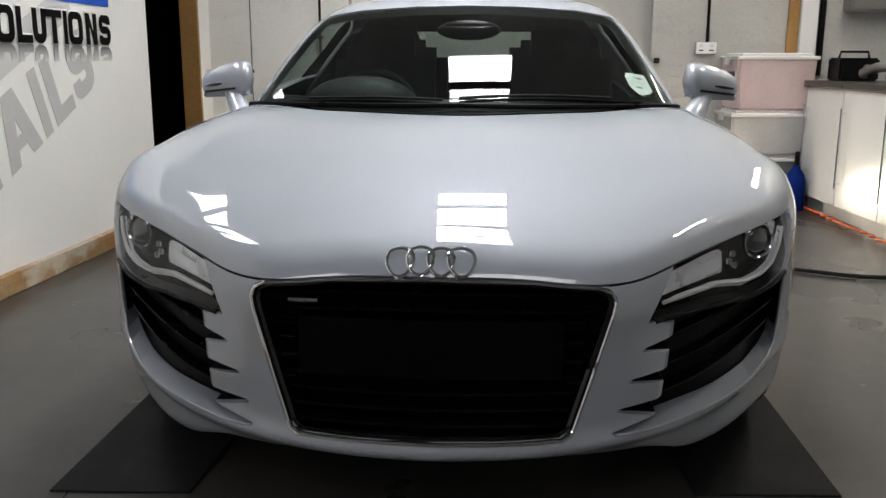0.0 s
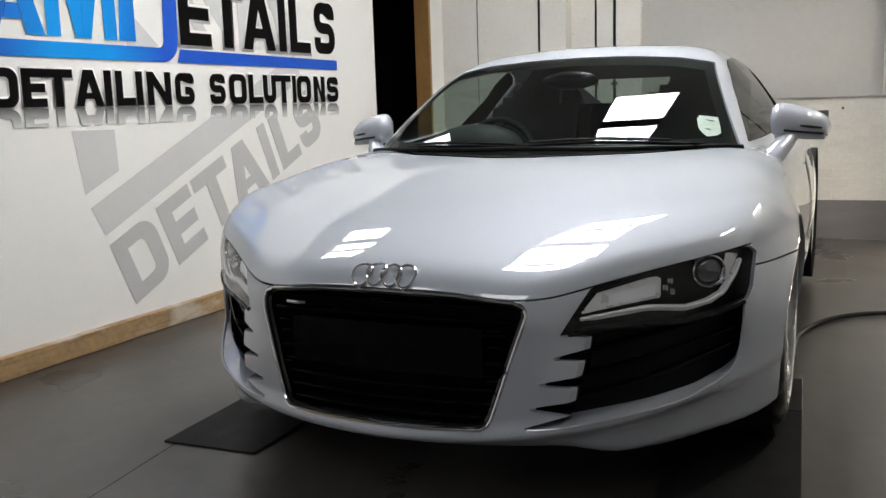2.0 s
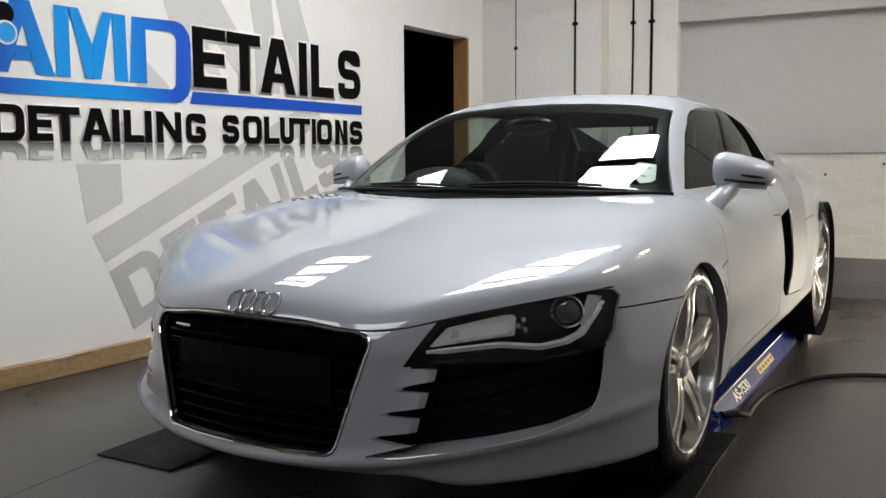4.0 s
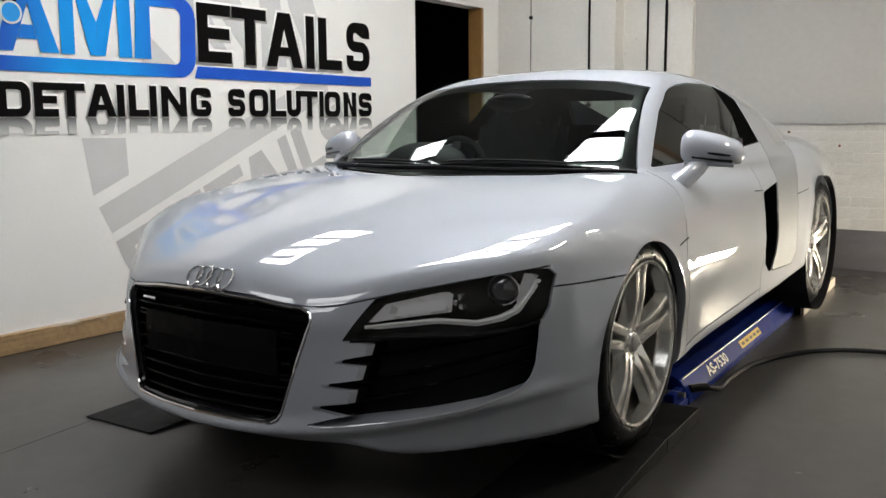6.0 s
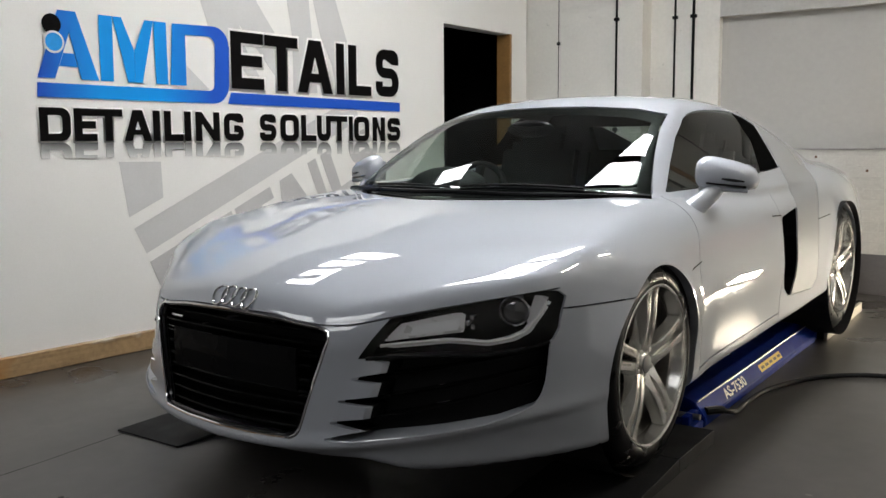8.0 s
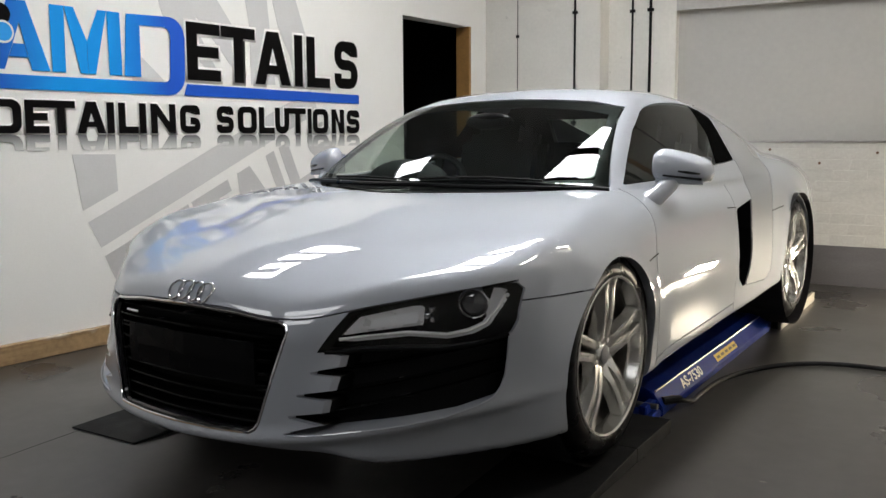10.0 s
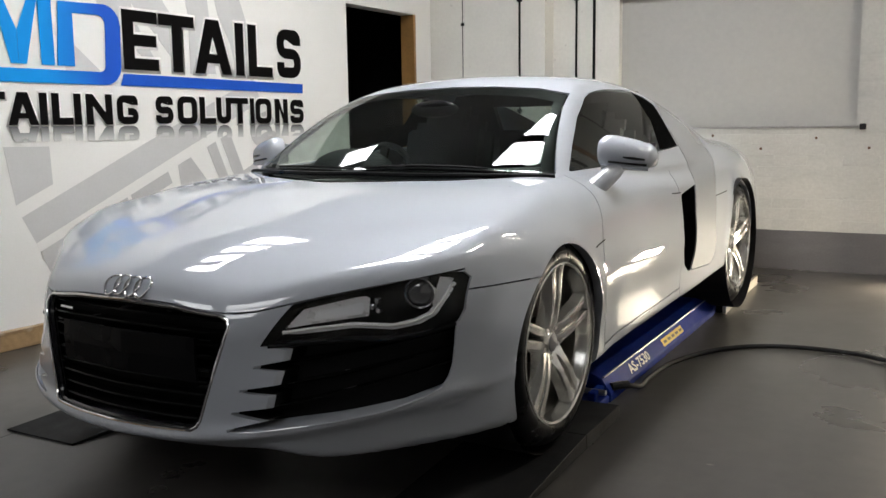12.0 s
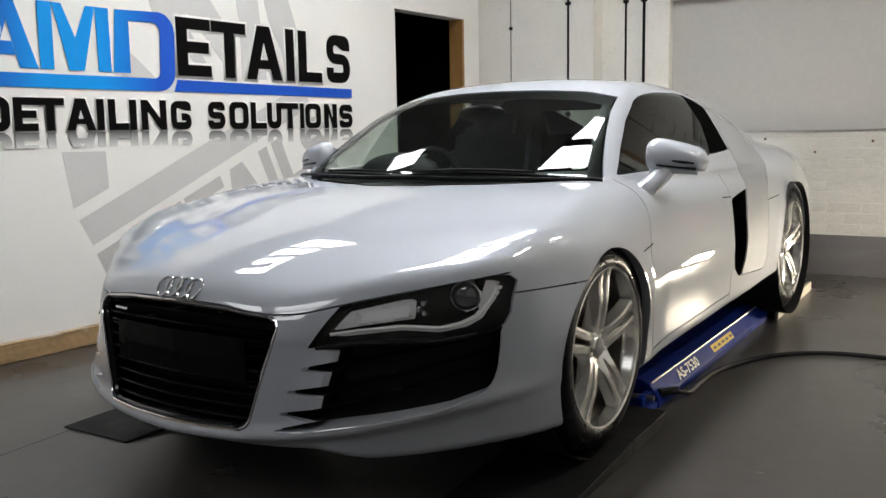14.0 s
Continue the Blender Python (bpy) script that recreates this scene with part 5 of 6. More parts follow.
def letters(name, row, z0, z1, mat, off, label, thick=0.26, place=None, cut=None, grow=0.0, piece="letter"):
    """Vinyl capitals on the lettered wall, one part each; row holds (letter, from, to) along the wall."""
    k, high = 1 / math.cos(LEAN_WALL), abs(z1 - z0)
    th = empty(name, on_wall(row[0][1] if place is None else 1.44, min(z0, z1)))
    for c, u0, u1 in row:
        cu = bpy.data.curves.new(name, "CURVE")
        g = grow / high
        curved = c in "SGU"
        big = 1 + 2 * g if curved else 1
        cu.dimensions, cu.fill_mode, cu.offset = "2D", "BOTH", 0 if curved else g
        for pts in glyph(c, ((u1 - u0) / high + big - 1) / big, (thick + big - 1) / big):
            line = cu.splines.new("POLY")
            line.points.add(len(pts) - 1)
            line.use_cyclic_u = True
            for p, q in zip(line.points, pts):
                p.co = (q[0] * big - (g if curved else 0), q[1] * big - (g if curved else 0), 0, 1)
        tmp = new("tmp", cu)
        bpy.context.view_layer.update()
        me = bpy.data.meshes.new_from_object(tmp.evaluated_get(bpy.context.evaluated_depsgraph_get()))
        bpy.data.objects.remove(tmp)
        bpy.data.curves.remove(cu)
        bm = bmesh.new()
        bm.from_mesh(me)
        bpy.data.meshes.remove(me)
        if cut:
            bmesh.ops.bisect_plane(bm, geom=bm.verts[:] + bm.edges[:] + bm.faces[:], plane_co=(0, cut, 0), plane_no=(0, 1, 0), clear_outer=True)
        for v in bm.verts:
            u, z = u0 + v.co.x * high, z0 + v.co.y * (z1 - z0)
            if place is not None:
                u, z = place(u, z)
            v.co = (u * k, z, 0)
        bmesh.ops.recalc_face_normals(bm, faces=bm.faces)
        bmesh.ops.solidify(bm, geom=bm.faces[:], thickness=0.0008)
        bmesh.ops.transform(bm, matrix=wall_frame(off), verts=bm.verts)
        part(piece, bm, mat, th).matrix_parent_inverse = Matrix.Translation(th.location).inverted()
    return tagged(th, label, "wall sign")


ZB, ZT = 1.372, 1.69
# big pale shapes first, then the coloured ones over them


def tilt(pts, ou, oz, ang):
    a = radians(ang)
    return [(ou + u * math.cos(a) - w * math.sin(a), oz + u * math.sin(a) + w * math.cos(a)) for u, w in pts]


ghost = [[(1.218, 0.632), (1.285, 0.498), (2.9, 1.218), (2.84, 1.36)]]
ghost.append([(1.15, 0.975), (1.392, 0.972), (1.398, 0.784), (1.193, 0.693)])
ghost.append([(1.482, 1.551), (1.59, 1.467), (1.72, 1.357), (1.523, 1.319)])
ghost.append([(1.6, 2.05), (1.89, 2.1), (1.938, 1.726), (1.973, 1.61), (2.076, 1.44), (2.002, 1.436), (1.729, 1.69)])
ghost.append([(1.89, 2.1), (1.97, 2.1), (2.069, 1.865), (2.201, 1.7), (2.208, 1.44), (2.082, 1.581), (1.938, 1.726)])
ghost.append([(2.26, 2.12), (2.45, 2.14), (2.494, 1.714), (2.53, 1.374), (2.334, 1.366), (2.333, 1.699)])
ghost.append([(2.45, 2.14), (2.63, 2.16), (2.705, 1.94), (2.798, 1.705), (2.92, 1.39), (2.702, 1.381), (2.658, 1.555), (2.566, 1.72)])
flat("pale_logo", ghost, GHOST, 0.0015, "large pale grey slanted logo shapes printed on the wall")
pale_row = (("D", 0.0, 0.29), ("E", 0.335, 0.585), ("T", 0.61, 0.9), ("A", 0.88, 1.19), ("I", 1.23, 1.305), ("L", 1.35, 1.56), ("S", 1.59, 1.83))
letters("pale_lettering", pale_row, 0.0, 0.33, GHOST2, 0.0036, "pale grey slanted words printed on the wall", 0.26, lambda u, z: tilt([(u, z)], 1.433, 0.149, 23.5)[0])

# white edging, then coloured blocks
flat("logo_dot_black", [arc(0.832, 1.622, 0.047, 0, 359, 28)], LETTER, 0.0068, "black round dot of the wall logo")
flat("logo_dot_edging", [arc(0.838, 1.54, 0.052, 0, 359, 28)], WHITE, 0.0086, "white ring of the wall logo")
flat("logo_dot_blue", [arc(0.838, 1.54, 0.042, 0, 359, 28)], SKYBLUE, 0.0104, "sky blue round dot of the wall logo")
blue = [[(0.752, ZB), (0.838, ZB), (0.955, ZT), (0.865, ZT)], [(0.97, ZB), (1.062, ZB), (0.955, ZT), (0.915, ZT - 0.09)],
        [(1.072, ZB), (1.142, ZB), (1.146, ZT), (1.072, ZT)], [(1.147, ZT), (1.196, ZT), (1.262, ZB + 0.16), (1.262, ZB), (1.222, ZB)], [(1.263, ZB), (1.304, ZB), (1.378, ZT), (1.328, ZT), (1.263, ZB + 0.16)], [(1.383, ZB), (1.456, ZB), (1.454, ZT), (1.379, ZT)]]
blue.append([(0.861, 1.43), (0.954, 1.43), (0.939, 1.492), (0.884, 1.492)])
flat("blue_wall_logo", blue, LOGO_BLUE, 0.005, "sky blue slanted blocks of the wall logo")
hook = [(1.469, ZB), (1.569, ZB), (1.571, 1.638)] + [(1.71, 1.642)] + arc(1.715, 1.595, 0.047, 90, 0, 6) + [(1.752, 1.39)] + arc(1.715, 1.388, 0.037, 0, -90, 6) + [(0.75, 1.35), (0.746, 1.283), (1.74, 1.284)] + arc(1.745, 1.39, 0.105, -80, 0, 8) + [(1.858, 1.6)] + arc(1.755, 1.6, 0.1, 0, 90, 8) + [(1.492, 1.69)]
flat("logo_hook_blue", [hook], LOGO_BLUE, 0.005, "blue hook-shaped band of the wall logo")
flat("logo_underline_blue", [[(1.862, 1.349), (3.301, 1.338), (3.3, 1.279), (1.84, 1.285)]], ROYAL, 0.005, "royal blue bar under the wall logo")


logo_row = (("E", 1.868, 2.104), ("T", 2.112, 2.37), ("A", 2.364, 2.66), ("I", 2.694, 2.766), ("L", 2.803, 3.016), ("S", 3.058, 3.294))
letters("logo_edging", logo_row, ZB, ZT, WALL, 0.0042, "white vinyl edging round the capitals of the wall logo", 0.235, grow=0.013, piece="edge")
letters("black_wall_logo", logo_row, ZB, ZT, LETTER, 0.0062, "black vinyl capitals of the wall logo", 0.235)
word_row = (("D", 0.748, 0.902), ("E", 0.919, 1.038), ("T", 1.026, 1.178), ("A", 1.184, 1.345), ("I", 1.352, 1.395), ("L", 1.419, 1.537), ("I", 1.544, 1.587), ("N", 1.615, 1.776), ("G", 1.802, 1.944), ("S", 2.059, 2.187), ("O", 2.217, 2.365), ("L", 2.383, 2.510), ("U", 2.515, 2.636), ("T", 2.636, 2.783), ("I", 2.798, 2.835), ("O", 2.845, 2.990), ("N", 3.022, 3.145), ("S", 3.168, 3.302))
letters("lettering_edging", word_row, 1.078, 1.236, WALL, 0.0046, "white vinyl edging round the words on the wall", 0.27, grow=0.008, piece="edge")
letters("lettering_black", word_row, 1.078, 1.236, LETTER, 0.0068, "black vinyl words DETAILING SOLUTIONS on the white wall", 0.27)
letters("lettering_mirrored", word_row, 1.072, 0.915, FADED, 0.0058, "faded grey mirrored words printed below the lettering", 0.27, cut=0.48)


# ---- ramps and lift under the car ----
def wheel_ramp(x0, x1, y0, y1, y2, h, shear=0.0):
    """A ramp that climbs from y0 to y1 and runs level to y2."""
    th = empty("wheel_ramp", ((x0 + x1) / 2, y0, 0))
    for name, prof in (("ramp_wedge", ((y0, 0.0), (y0, 0.006), (y1, h), (y1, 0.0))), ("ramp_platform", ((y1 + 0.003, 0.0), (y1 + 0.003, h), (y2, h), (y2, 0.0)))):
        bm = bmesh.new()
        if shear and name == "ramp_platform":
            x0 += 0.12
        a = [bm.verts.new((x0 + shear * (y - y0), y, z)) for y, z in prof]
        b = [bm.verts.new((x1 + shear * (y - y0), y, z)) for y, z in prof]
        for i in range(4):
            bm.faces.new((a[i], a[(i + 1) % 4], b[(i + 1) % 4], b[i]))
        bm.faces.new(a[::-1])
        bm.faces.new(b)
        bmesh.ops.bevel(bm, geom=bm.edges[:], offset=0.002, segments=1, affect="EDGES")
        part(name, bm, RUBBER, th).matrix_parent_inverse = Matrix.Translation(th.location).inverted()
    return tagged(th, "black rubber wheel ramp lying on the grey floor", "ramp", "wheel ramps")


wheel_ramp(-0.92, -0.58, 0.325, 1.05, 1.3, 0.048, 0.1)
wheel_ramp(0.62, 0.968, 0.345, 1.05, 1.40, 0.05)
for x0, x1 in ((0.66, 0.955), (-0.735, -0.44)):
    pad = empty("wheel_block", ((x0 + x1) / 2, 3.85, 0))
    part("top_pad", slab(x0, x1 - 0.02, 3.37, 4.36, 0.002, 0.058, 0.004), RUBBER, None).parent = pad
    part("side_board", slab(x1 - 0.019, x1, 3.36, 4.38, 0.0, 0.056, 0.002), PALE_BOARD, None, "pale bare side board").parent = pad
    for ch in pad.children:
        ch.matrix_parent_inverse = Matrix.Translation(pad.location).inverted()
    tagged(pad, "black wheel block with a pale side board under the rear tyre", "wheel block", "wheel blocks")

lift = empty("car_lift", (0.8, 2.4, 0))


tagged(lift, "blue low-rise car lift beam with a worn yellow label", "car lift")


def lift_part(name, bm, mat, label="", smooth=False):
    ob = part(name, bm, mat, lift, label, smooth)
    ob.matrix_parent_inverse = Matrix.Translation(lift.location).inverted()
    return ob


bm = bmesh.new()
prof = ((0.66, 0.0), (0.66, 0.10), (0.80, 0.105), (0.845, 0.088), (0.885, 0.032), (0.885, 0.0))
ends = []
for y in (1.56, 3.3):
    ends.append([bm.verts.new((x + 0.02 * (y - 1.56) / 1.7, y, z)) for x, z in prof])
for i in range(6):
    bm.faces.new((ends[0][i], ends[0][(i + 1) % 6], ends[1][(i + 1) % 6], ends[1][i]))
bm.faces.new(ends[0][::-1])
bm.faces.new(ends[1])
bmesh.ops.bevel(bm, geom=bm.edges[:], offset=0.004, segments=2, affect="EDGES")
lift_part("beam", bm, BLUE, "blue enamelled steel beam")
lift_part("edge_strip", tube([(0.848, 1.58, 0.089), (0.866, 3.28, 0.089)], 0.004, 6), STEEL, "bare steel edge")
bm = slab(0.67, 0.88, 1.43, 1.56, 0.0, 0.03, 0.005)
slab(0.69, 0.72, 1.45, 1.56, 0.03, 0.075, 0.004, bm=bm)
slab(0.83, 0.86, 1.45, 1.56, 0.03, 0.065, 0.004, bm=bm)
lift_part("end_plate", bm, BLUE)
lift_part("hinge_pin", tube([(0.68, 1.5, 0.055), (0.885, 1.5, 0.055)], 0.011, 10), STEEL, smooth=True)
bm = slab(0.68, 0.9, 3.3, 3.42, 0.0, 0.05, 0.005)
slab(0.74, 0.77, 3.3, 3.42, 0.05, 0.1, 0.004, bm=bm)
slab(0.85, 0.88, 3.3, 3.42, 0.05, 0.085, 0.004, bm=bm)
lift_part("end_bracket", bm, BLUE)


def lift_face(y0, y1, f0, f1, mat, name, label):
    """A label on the slanting outer face."""
    def at(y, f):
        s = 0.02 * (y - 1.56) / 1.7
        return Vector((0.845 + 0.04 * f + s + 0.003, y, 0.088 - 0.056 * f + 0.002))
    bm = bmesh.new()
    bm.faces.new([bm.verts.new(at(y, f)) for y, f in ((y0, f1), (y1, f1), (y1, f0), (y0, f0))])
    return lift_part(name, bm, mat, label)


lift_face(2.32, 2.66, 0.3, 0.8, YELLOW, "warning_label", "worn yellow label")
for k, (q0, q1) in enumerate(((0.46, 0.64),)):
    for j in range(5):
        lift_face(2.34 + 0.065 * j, 2.385 + 0.065 * j, q0, q1, BAR_DARK, "label_bar", "dark bar of writing").location.x += 0.001
cu = bpy.data.curves.new("marking", "FONT")
cu.body, cu.size, cu.offset, cu.resolution_u = "AS-7530", 0.05, 0.0012, 3
tmp = new("tmp", cu)
bpy.context.view_layer.update()
me = bpy.data.meshes.new_from_object(tmp.evaluated_get(bpy.context.evaluated_depsgraph_get()))
bpy.data.objects.remove(tmp)
bpy.data.curves.remove(cu)
bm = bmesh.new()
bm.from_mesh(me)
bpy.data.meshes.remove(me)
wide = max(v.co.x for v in bm.verts)
for v in bm.verts:
    y, f = 1.83 + v.co.x / wide * 0.27, 0.82 - v.co.y / 0.036 * 0.6
    v.co = (0.845 + 0.04 * f + 0.02 * (y - 1.56) / 1.7 + 0.0035, y, 0.088 - 0.056 * f + 0.0024)
lift_part("marking", bm, WHITE, "white painted marking AS-7530")


def smooth_path(pts, n=12):
    p = [Vector(q) for q in pts]
    out = []
    for i in range(len(p) - 1):
        a, b, c, d = p[max(i - 1, 0)], p[i], p[i + 1], p[min(i + 2, len(p) - 1)]
        for k in range(n):
            t = k / n
            out.append(0.5 * (2 * b + (c - a) * t + (2 * a - 5 * b + 4 * c - d) * t * t + (3 * b - a - 3 * c + d) * t ** 3))
    return out + [p[-1]]


hose = empty("hydraulic_hose", (0.93, 1.7, 0))
hp = smooth_path([(0.9, 1.64, 0.05), (0.925, 1.70, 0.035), (0.937, 1.78, 0.016), (0.932, 1.942, 0.012), (0.96, 2.2, 0.012), (1.094, 2.51, 0.012), (1.319, 2.68, 0.012), (1.638, 2.685, 0.012), (1.912, 2.53, 0.012), (2.2, 2.47, 0.012), (2.45, 2.3, 0.012)])
for ob in (part("hose", tube(hp, 0.0105, 10), RUBBER, hose, "", True), part("fitting", tube([(0.872, 1.60, 0.05), (0.9, 1.64, 0.05), (0.915, 1.672, 0.045)], 0.016, 10), BLACK, hose, "black end fitting", True)):
    ob.matrix_parent_inverse = Matrix.Translation(hose.location).inverted()
tagged(hose, "black hydraulic hose curling over the grey floor", "hose")

# crack in the floor
bm = bmesh.new()
pts = smooth_path([(-0.875, 0.33, 0), (-0.862, 0.15, 0), (-0.846, -0.05, 0), (-0.84, -0.3, 0), (-0.835, -0.8, 0), (-0.82, -2.0, 0)], 12)
prev = None
for p in pts:
    w = 0.0022 + 0.0014 * noise.noise(p * 9)
    q = (bm.verts.new((p.x + w, p.y + w * 0.2, 0.0012)), bm.verts.new((p.x - w, p.y - w * 0.2, 0.0012)))
    if prev:
        bm.faces.new((prev[0], prev[1], q[1], q[0]))
    prev = q
tagged(part("floor_joint", bm, MATT), "thin dark joint in the painted floor", "floor joint", kind="structure")

# ---- fixtures on the block wall ----
def conduit(x, y, z0, z1, r, name="cable_conduit"):
    th = tagged(part(name, tube([(x, y, z0), (x, y, z1)], r, 10), BLACK, smooth=True), "black cable conduit fixed to the block wall", "conduit", "cable conduits")
    for k in range(3):
        z = z0 + (z1 - z0) * (0.2 + 0.3 * k)
        part("saddle", slab(x - r - 0.012, x + r + 0.012, y - r - 0.003, y + r, z - 0.012, z + 0.012, 0.002), BLACK, th)
    return th


conduit(-0.947, NOOK - 0.008, 0.6, CEIL, 0.0085)
conduit(-0.549, BACK - 0.008, 0.6, CEIL, 0.008)
conduit(-0.406, BACK - 0.009, 0.6, CEIL, 0.011)
conduit(1.85, BACK - 0.012, 1.125, CEIL, 0.011)
conduit(-1.445, NOOK - 0.003, 0.3, CEIL, 0.003, "wall_wire")


def socket_plate(x, z):
    th = empty("wall_socket", (x, BACK, z))
    part("back_box", slab(-0.075, 0.075, -0.035, 0.0, -0.043, 0.043, 0.006), STEEL, th, "metal back box")
    part("face_plate", slab(-0.073, 0.073, -0.041, -0.0355, -0.041, 0.041, 0.003), SILVER_TRIM, th)
    for q in (-0.037, 0.037):
        part("switch", slab(q - 0.012, q + 0.012, -0.047, -0.0415, 0.008, 0.028, 0.002), WHITE, th)
        part("pin_hole", slab(q - 0.016, q + 0.016, -0.0425, -0.0405, -0.02, -0.012), MATT, th)
    return tagged(th, "metal double wall socket on the block wall", "socket")


socket_plate(1.84, 1.095)
tagged(part("sill_bar", slab(-0.21, 1.47, BACK - 0.012, BACK - 0.001, 1.0, 1.012, 0.002), STEEL), "thin rusty metal strip under the blocked opening", "metal strip")
tagged(part("latch", slab(1.47, 1.51, BACK - 0.03, BACK - 0.001, 0.985, 1.025, 0.004), MATT), "small black metal latch on the block wall", "latch")
for x, z in ((0.836, 0.856), (1.533, 0.861), (0.5, 0.95), (1.2, 0.93), (1.9, 1.45)):
    tagged(part("wall_bolt", lathe([(0.0005, 0.012), (0.006, 0.011), (0.009, 0.004), (0.01, 0.0)], 12, Matrix.Translation((x, BACK, z)) @ pose(0, 0, 0, 90)), RUST), "small rusty bolt end in the block wall", "bolt", "wall bolts")

# ---- cupboards by the side wall ----
def cupboard(y0, y1):
    th = empty("base_cupboard", (2.75, (y0 + y1) / 2, 0))
    m = Matrix.Translation(th.location).inverted()
    made = [part("body", slab(2.47, 3.19, y0 + 0.001, y1 - 0.001, 0.09, 0.838), WHITE, th),
            part("plinth", slab(2.52, 3.19, y0 + 0.001, y1 - 0.001, 0.0, 0.088), WHITE, th)]
    dr = part("door", slab(2.45, 2.468, y0 + 0.003, y1 - 0.003, 0.1, 0.832, 0.002), WHITE, th, "glossy white door")
    made.append(dr)
    hy = y1 - 0.06
    bm = tube([(2.418, hy, 0.22), (2.418, hy, 0.72)], 0.006, 10)
    for z in (0.25, 0.69):
        tube([(2.418, hy, z), (2.45, hy, z)], 0.005, 8, bm=bm)
    hd = part("handle", bm, CHROME, dr, "steel bar handle", True)
    for ob in made:
        ob.matrix_parent_inverse = m
    return tagged(th, "glossy white base cupboard with a steel bar handle", "cupboard", "base cupboards")


for k in range(6):
    cupboard(4.66 - 0.6 * (k + 1), 4.66 - 0.6 * k)
tagged(part("worktop", slab(2.42, 3.195, 1.0, 4.68, 0.84, 0.878, 0.004), WORKTOP), "dark laminate worktop on the white cupboards", "worktop")
coil = [(2.44 + 0.012 * math.sin(k * 1.9), 4.55 - 0.03 * k, 0.012 + 0.01 * abs(math.sin(k * 0.8))) for k in range(60)]
tagged(part("orange_cable", tube(smooth_path(coil, 3), 0.0075, 8), ORANGE, smooth=True), "tangled orange extension cable along the plinth", "cable")


# ---- storage boxes, lamp and clutter by the back wall ----
def storage_box(x, y, z, w, d, h, mat, label):
    th = empty("storage_box", (x, y, z))
    bm = bmesh.new()
    k = 0.93
    lo = [bm.verts.new((sx * w / 2 * k, sy * d / 2 * k, 0)) for sx, sy in ((-1, -1), (1, -1), (1, 1), (-1, 1))]
    hi = [bm.verts.new((sx * w / 2, sy * d / 2, h - 0.03)) for sx, sy in ((-1, -1), (1, -1), (1, 1), (-1, 1))]
    bm.faces.new(lo[::-1])
    bm.faces.new(hi)
    for i in range(4):
        bm.faces.new((lo[i], lo[(i + 1) % 4], hi[(i + 1) % 4], hi[i]))
    bmesh.ops.bevel(bm, geom=bm.edges[:], offset=0.015, segments=3, affect="EDGES")
    part("tub", bm, mat, th, smooth=True)
    bm = slab(-w / 2 - 0.012, w / 2 + 0.012, -d / 2 - 0.012, d / 2 + 0.012, h - 0.045, h - 0.02, 0.006)
    slab(-w / 2 + 0.03, w / 2 - 0.03, -d / 2 + 0.03, d / 2 - 0.03, h - 0.022, h, 0.006, bm=bm)
    part("lid", bm, LID, th, "white clip-on lid")
    for sx in (-1, 1):
        part("clip", slab(sx * (w / 2 + 0.016) - 0.006, sx * (w / 2 + 0.016) + 0.006, -0.05, 0.05, h - 0.08, h - 0.02, 0.003), LID, th)
    return tagged(th, label, "storage box", "stacked storage boxes")


storage_box(2.22, 4.86, 0.0, 0.5, 0.4, 0.36, BOX_DARK, "dark grey plastic storage box with a pale lid on the floor")
storage_box(2.2, 4.85, 0.36, 0.52, 0.42, 0.31, BOX_GREY, "translucent grey plastic storage box with a white lid")
storage_box(2.23, 4.85, 0.67, 0.54, 0.42, 0.39, BOX_PINK, "translucent pinkish plastic storage box with a white lid")

flood = empty("floodlight", (1.99, 4.57, 0))
bm = slab(-0.075, 0.075, -0.02, 0.035, 0.06, 0.215, 0.008)
for k in range(7):
    slab(-0.065 + 0.02 * k, -0.058 + 0.02 * k, 0.036, 0.06, 0.07, 0.2, bm=bm)
part("body", bm, BLACK, flood)
part("lamp_face", slab(-0.062, 0.062, -0.026, -0.0205, 0.072, 0.203), FLOOD, flood, "glaring white lamp face")
part("stand", tube([(-0.1, -0.08, 0.01), (-0.1, 0.08, 0.01), (-0.095, 0.0, 0.02), (-0.088, 0.0, 0.14), (0.088, 0.0, 0.14), (0.095, 0.0, 0.02), (0.1, 0.08, 0.01), (0.1, -0.08, 0.01)], 0.008, 6), BLACK, flood)
flood.rotation_euler = (0, 0, radians(-44))
tagged(flood, "small black LED floodlight shining across the floor", "floodlight")
sprayer = empty("pump_sprayer", (2.36, 4.5, 0))
part("bottle", lathe([(0.0005, 0.0), (0.06, 0.0), (0.068, 0.012), (0.068, 0.2), (0.055, 0.25), (0.025, 0.29), (0.022, 0.31)], 32), BLUE, sprayer, "blue plastic bottle", True)
part("pump_head", tube([(0, 0, 0.31), (0, 0, 0.36), (-0.01, -0.02, 0.39), (-0.02, -0.06, 0.395)], 0.016, 10), BLACK, sprayer, "black pump head", True)
tagged(sprayer, "blue pump sprayer bottle standing by the cupboards", "sprayer")
machine = empty("radio", (2.68, 4.5, 0.878))
part("case", slab(-0.13, 0.13, -0.1, 0.1, 0, 0.15, 0.012, seg=2), BLACK, machine)
part("handle", tube([(-0.1, 0, 0.15), (-0.09, 0, 0.19), (0.09, 0, 0.19), (0.1, 0, 0.15)], 0.008, 8), BLACK, machine, smooth=True)
part("dial", lathe([(0.0005, 0.012), (0.03, 0.012), (0.034, 0.0)], 24, pose(0.05, -0.1, 0.075, 90)), STEEL, machine)
tagged(machine, "black workshop radio on the dark worktop", "radio")
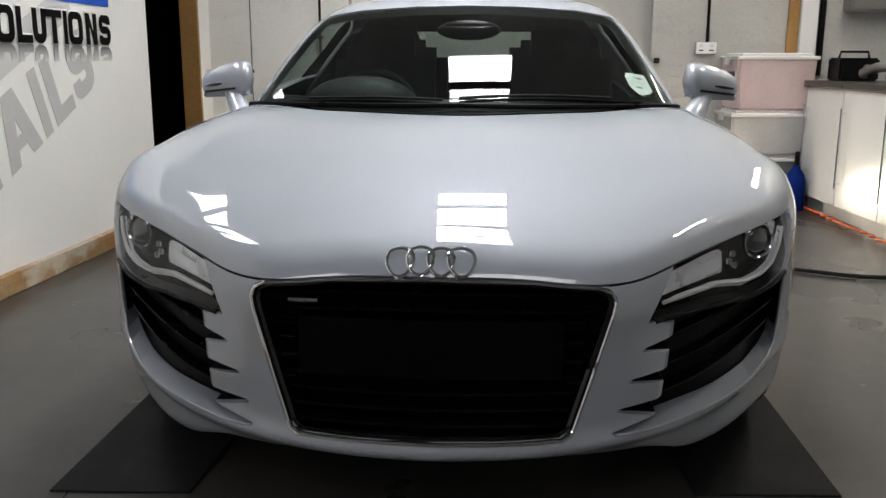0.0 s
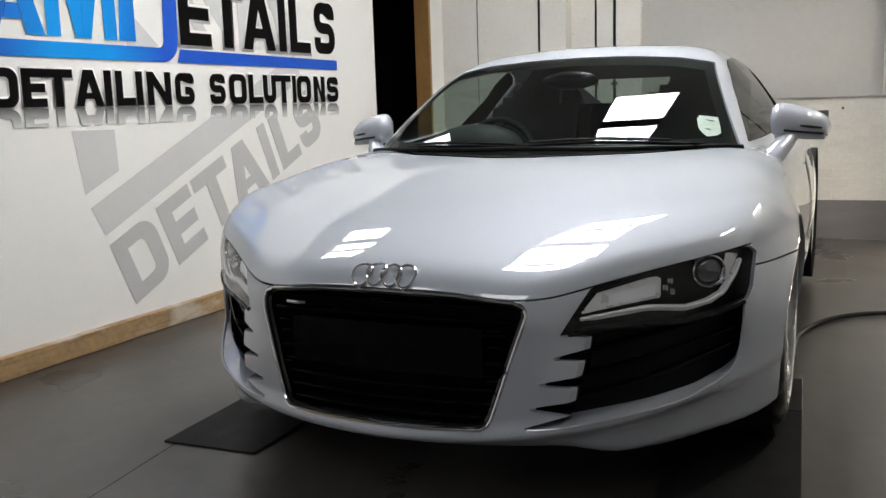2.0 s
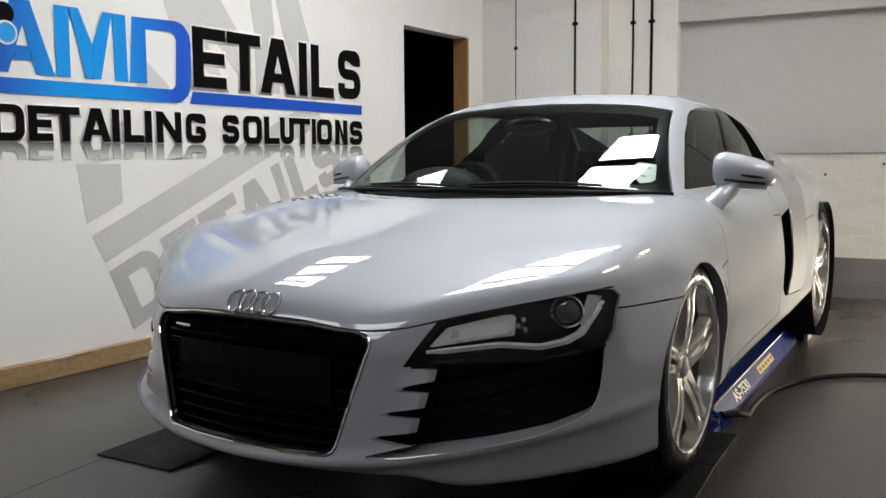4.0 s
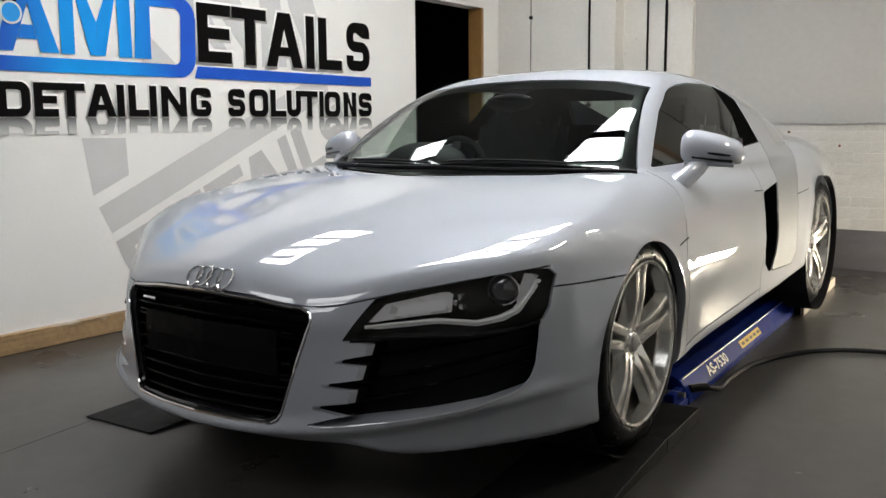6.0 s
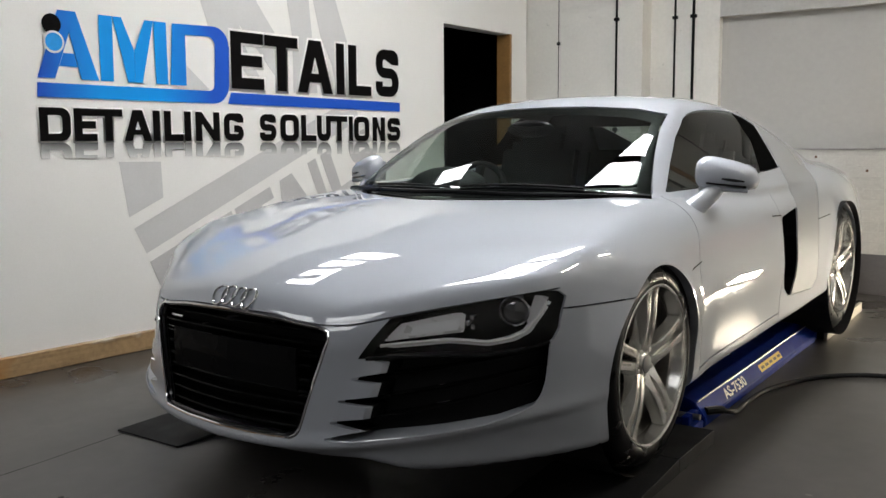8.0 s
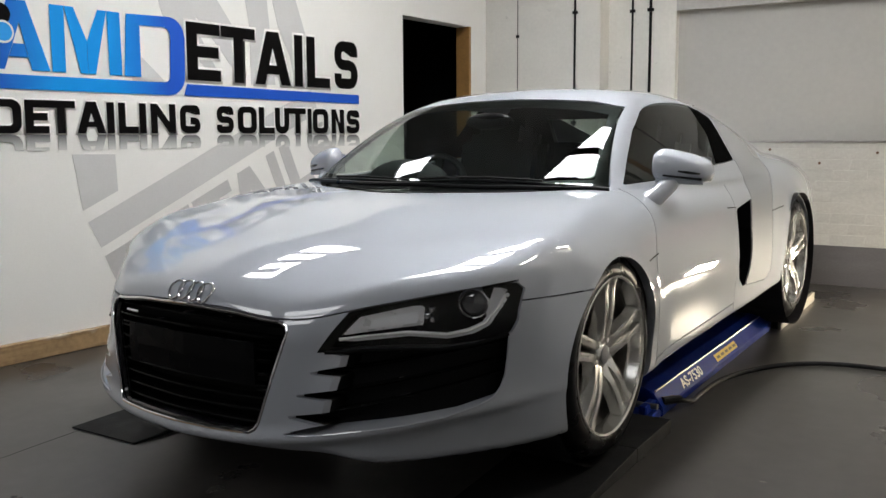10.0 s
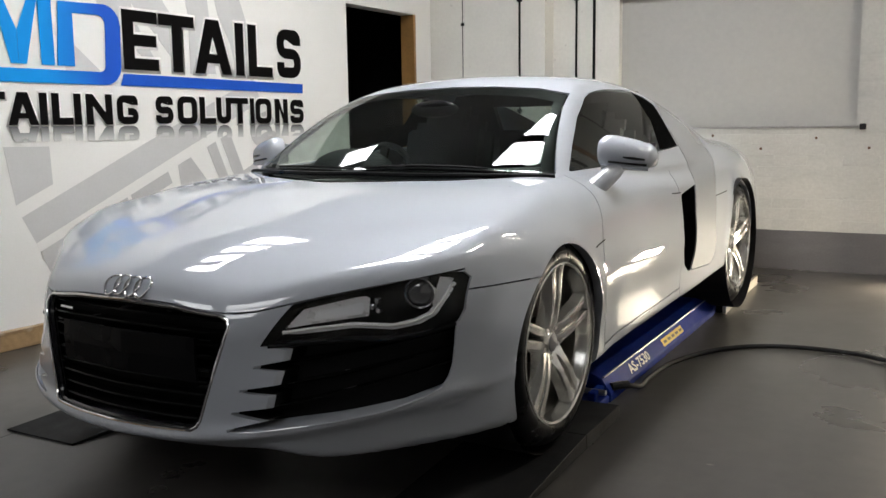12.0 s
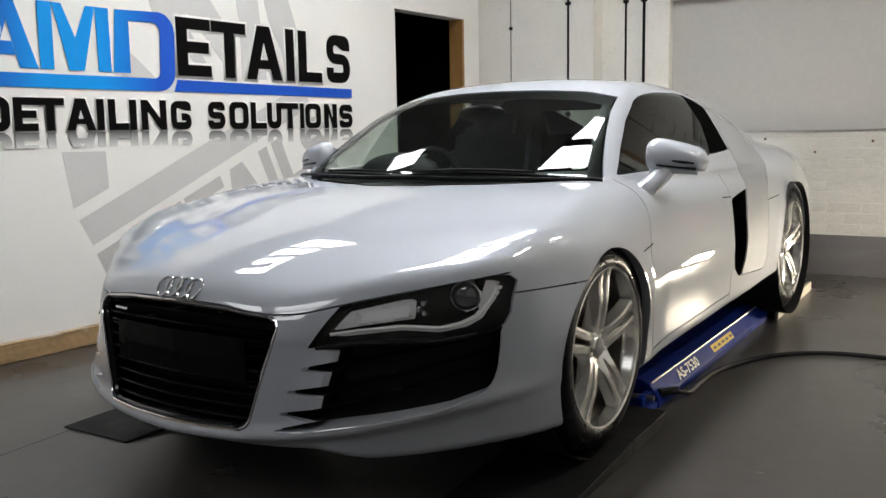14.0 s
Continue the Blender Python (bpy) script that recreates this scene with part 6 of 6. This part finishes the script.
poster = tagged(part("polisher", tube([(2.62, 4.2, 0.93), (2.64, 4.05, 0.97), (2.66, 3.9, 0.97), (2.66, 3.75, 0.99)], lambda u: 0.035 - 0.012 * u, 12), STEEL, smooth=True), "grey hand tool lying on the dark worktop", "hand tool")
for k in range(2):
    part("strap", tube([(2.63 + 0.02 * k, 4.12 - 0.2 * k, 0.9), (2.63 + 0.02 * k, 4.12 - 0.2 * k, 0.93)], 0.02, 8), BLACK, poster)
post = tagged(part("corner_post", slab(2.5, 2.62, BACK - 0.06, BACK - 0.002, 0.0, CEIL, 0.004), WHITE), "white painted timber post on the block wall", "post", kind="structure")
tagged(part("brown_trim", slab(2.42, 2.498, BACK - 0.03, BACK - 0.002, 0.0, CEIL, 0.003), OAK), "brown timber strip beside the white post", "trim", kind="structure")

tagged(part("wall_pipe", tube([(2.665, BACK - 0.02, 0.9), (2.665, BACK - 0.02, CEIL)], 0.022, 12), BLACK, smooth=True), "black vertical pipe beside the white post", "pipe")
cab = empty("meter_box", (3.0, BACK, 1.5))
part("case", slab(-0.19, 0.19, -0.13, 0.0, -0.15, 0.24, 0.01, seg=2), STEEL, cab)
part("door", slab(-0.175, 0.175, -0.138, -0.131, -0.135, 0.225, 0.003), STEEL, cab)
part("catch", lathe([(0.0005, 0.01), (0.012, 0.009), (0.014, 0.0)], 16, pose(0.13, -0.138, 0.04, 90)), MATT, cab)
tagged(cab, "grey steel meter box on the block wall", "meter box")

# worn paint chips on the floor
bm = bmesh.new()
chip_rng = random.Random(3)
for cx, cy, lx, ly, turn in ((-1.742, 2.15, 0.011, 0.045, -15), (1.77, 3.03, 0.022, 0.012, 20), (1.796, 3.24, 0.01, 0.007, 50), (1.71, 2.74, 0.008, 0.005, 0), (-1.5, 1.1, 0.006, 0.018, 40), (1.35, 1.1, 0.012, 0.006, 10), (-1.3, 0.55, 0.005, 0.008, 0), (1.6, 0.3, 0.014, 0.006, 70)):
    ring = []
    for k in range(9):
        q = 2 * math.pi * k / 9
        r = chip_rng.uniform(0.7, 1.1)
        p = pose(cx, cy, 0.0008, 0, 0, turn) @ Vector((lx * r * math.cos(q), ly * r * math.sin(q), 0))
        ring.append(bm.verts.new(p))
    bm.faces.new(ring)
tagged(part("floor_chips", bm, CHIP), "small pale chips in the grey floor paint", "floor wear", kind="stuff")

# ---- painted bricks of the block wall ----
def painted(name, colour):
    m = material(name, colour, 0.65, vary=0.1, scale=5, fine=50, relief=0.55, relief_scale=45)
    n, li = m.node_tree.nodes, m.node_tree.links
    info, rng, mul = n.new("ShaderNodeObjectInfo"), n.new("ShaderNodeMapRange"), n.new("ShaderNodeVectorMath")
    rng.inputs["To Min"].default_value, rng.inputs["To Max"].default_value = 0.97, 1.03
    mul.operation = "SCALE"
    bsdf = n["Principled BSDF"]
    li.new(info.outputs["Random"], rng.inputs["Value"])
    li.new(bsdf.inputs["Base Color"].links[0].from_socket, mul.inputs[0])
    li.new(rng.outputs[0], mul.inputs["Scale"])
    li.new(mul.outputs[0], bsdf.inputs["Base Color"])
    return m


# same lowered white as the blocks, again offsetting the strong light
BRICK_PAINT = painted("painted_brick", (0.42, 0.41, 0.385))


def brick_mesh(length, rng):
    """A paint-clogged brick face: rounded edges and a slightly uneven front."""
    w, h, d = length / 2 - 0.002, 0.0355, 0.0009
    v, f = [], []
    for k, (s, y) in enumerate(((1.0, 0.0), (0.985, -d * 0.6), (0.95, -d))):
        for sx, sz in ((-1, -1), (1, -1), (1, 1), (-1, 1)):
            inset = (1 - s) * 0.09
            v.append((sx * (w - inset) + rng.uniform(-0.0012, 0.0012), y - rng.uniform(0, 0.0008), sz * (h - inset) + rng.uniform(-0.001, 0.001)))
    for k in (0, 4):
        for i in range(4):
            j = (i + 1) % 4
            f.append((k + i, k + j, k + 4 + j, k + 4 + i))
    f.append((8, 9, 10, 11))
    me = bpy.data.meshes.new("brick")
    me.from_pydata(v, [], f)
    me.polygons.foreach_set("use_smooth", [True] * len(me.polygons))
    me.materials.append(BRICK_PAINT)
    return me


rng = random.Random(7)
whole_bricks = [brick_mesh(0.225, rng) for _ in range(6)]
half_bricks = [brick_mesh(0.1125, rng) for _ in range(4)]


def lay_bricks(x0, x1, z0, z1, y, keep=0.94):
    rows = int((z1 - z0) / 0.075 + 0.01)
    for r in range(rows):
        x = x0
        short = r % 2
        while x < x1 - 0.05:
            size = 0.1125 if short or x + 0.225 > x1 + 0.01 else 0.225
            if rng.random() < keep:
                ob = new("brick", rng.choice(whole_bricks if size > 0.2 else half_bricks))
                ob.location = (x + size / 2, y - 0.0003 * rng.random(), z0 + 0.075 * (r + 0.5))
                ob.parent = wall_north
            x += size
            short = 0


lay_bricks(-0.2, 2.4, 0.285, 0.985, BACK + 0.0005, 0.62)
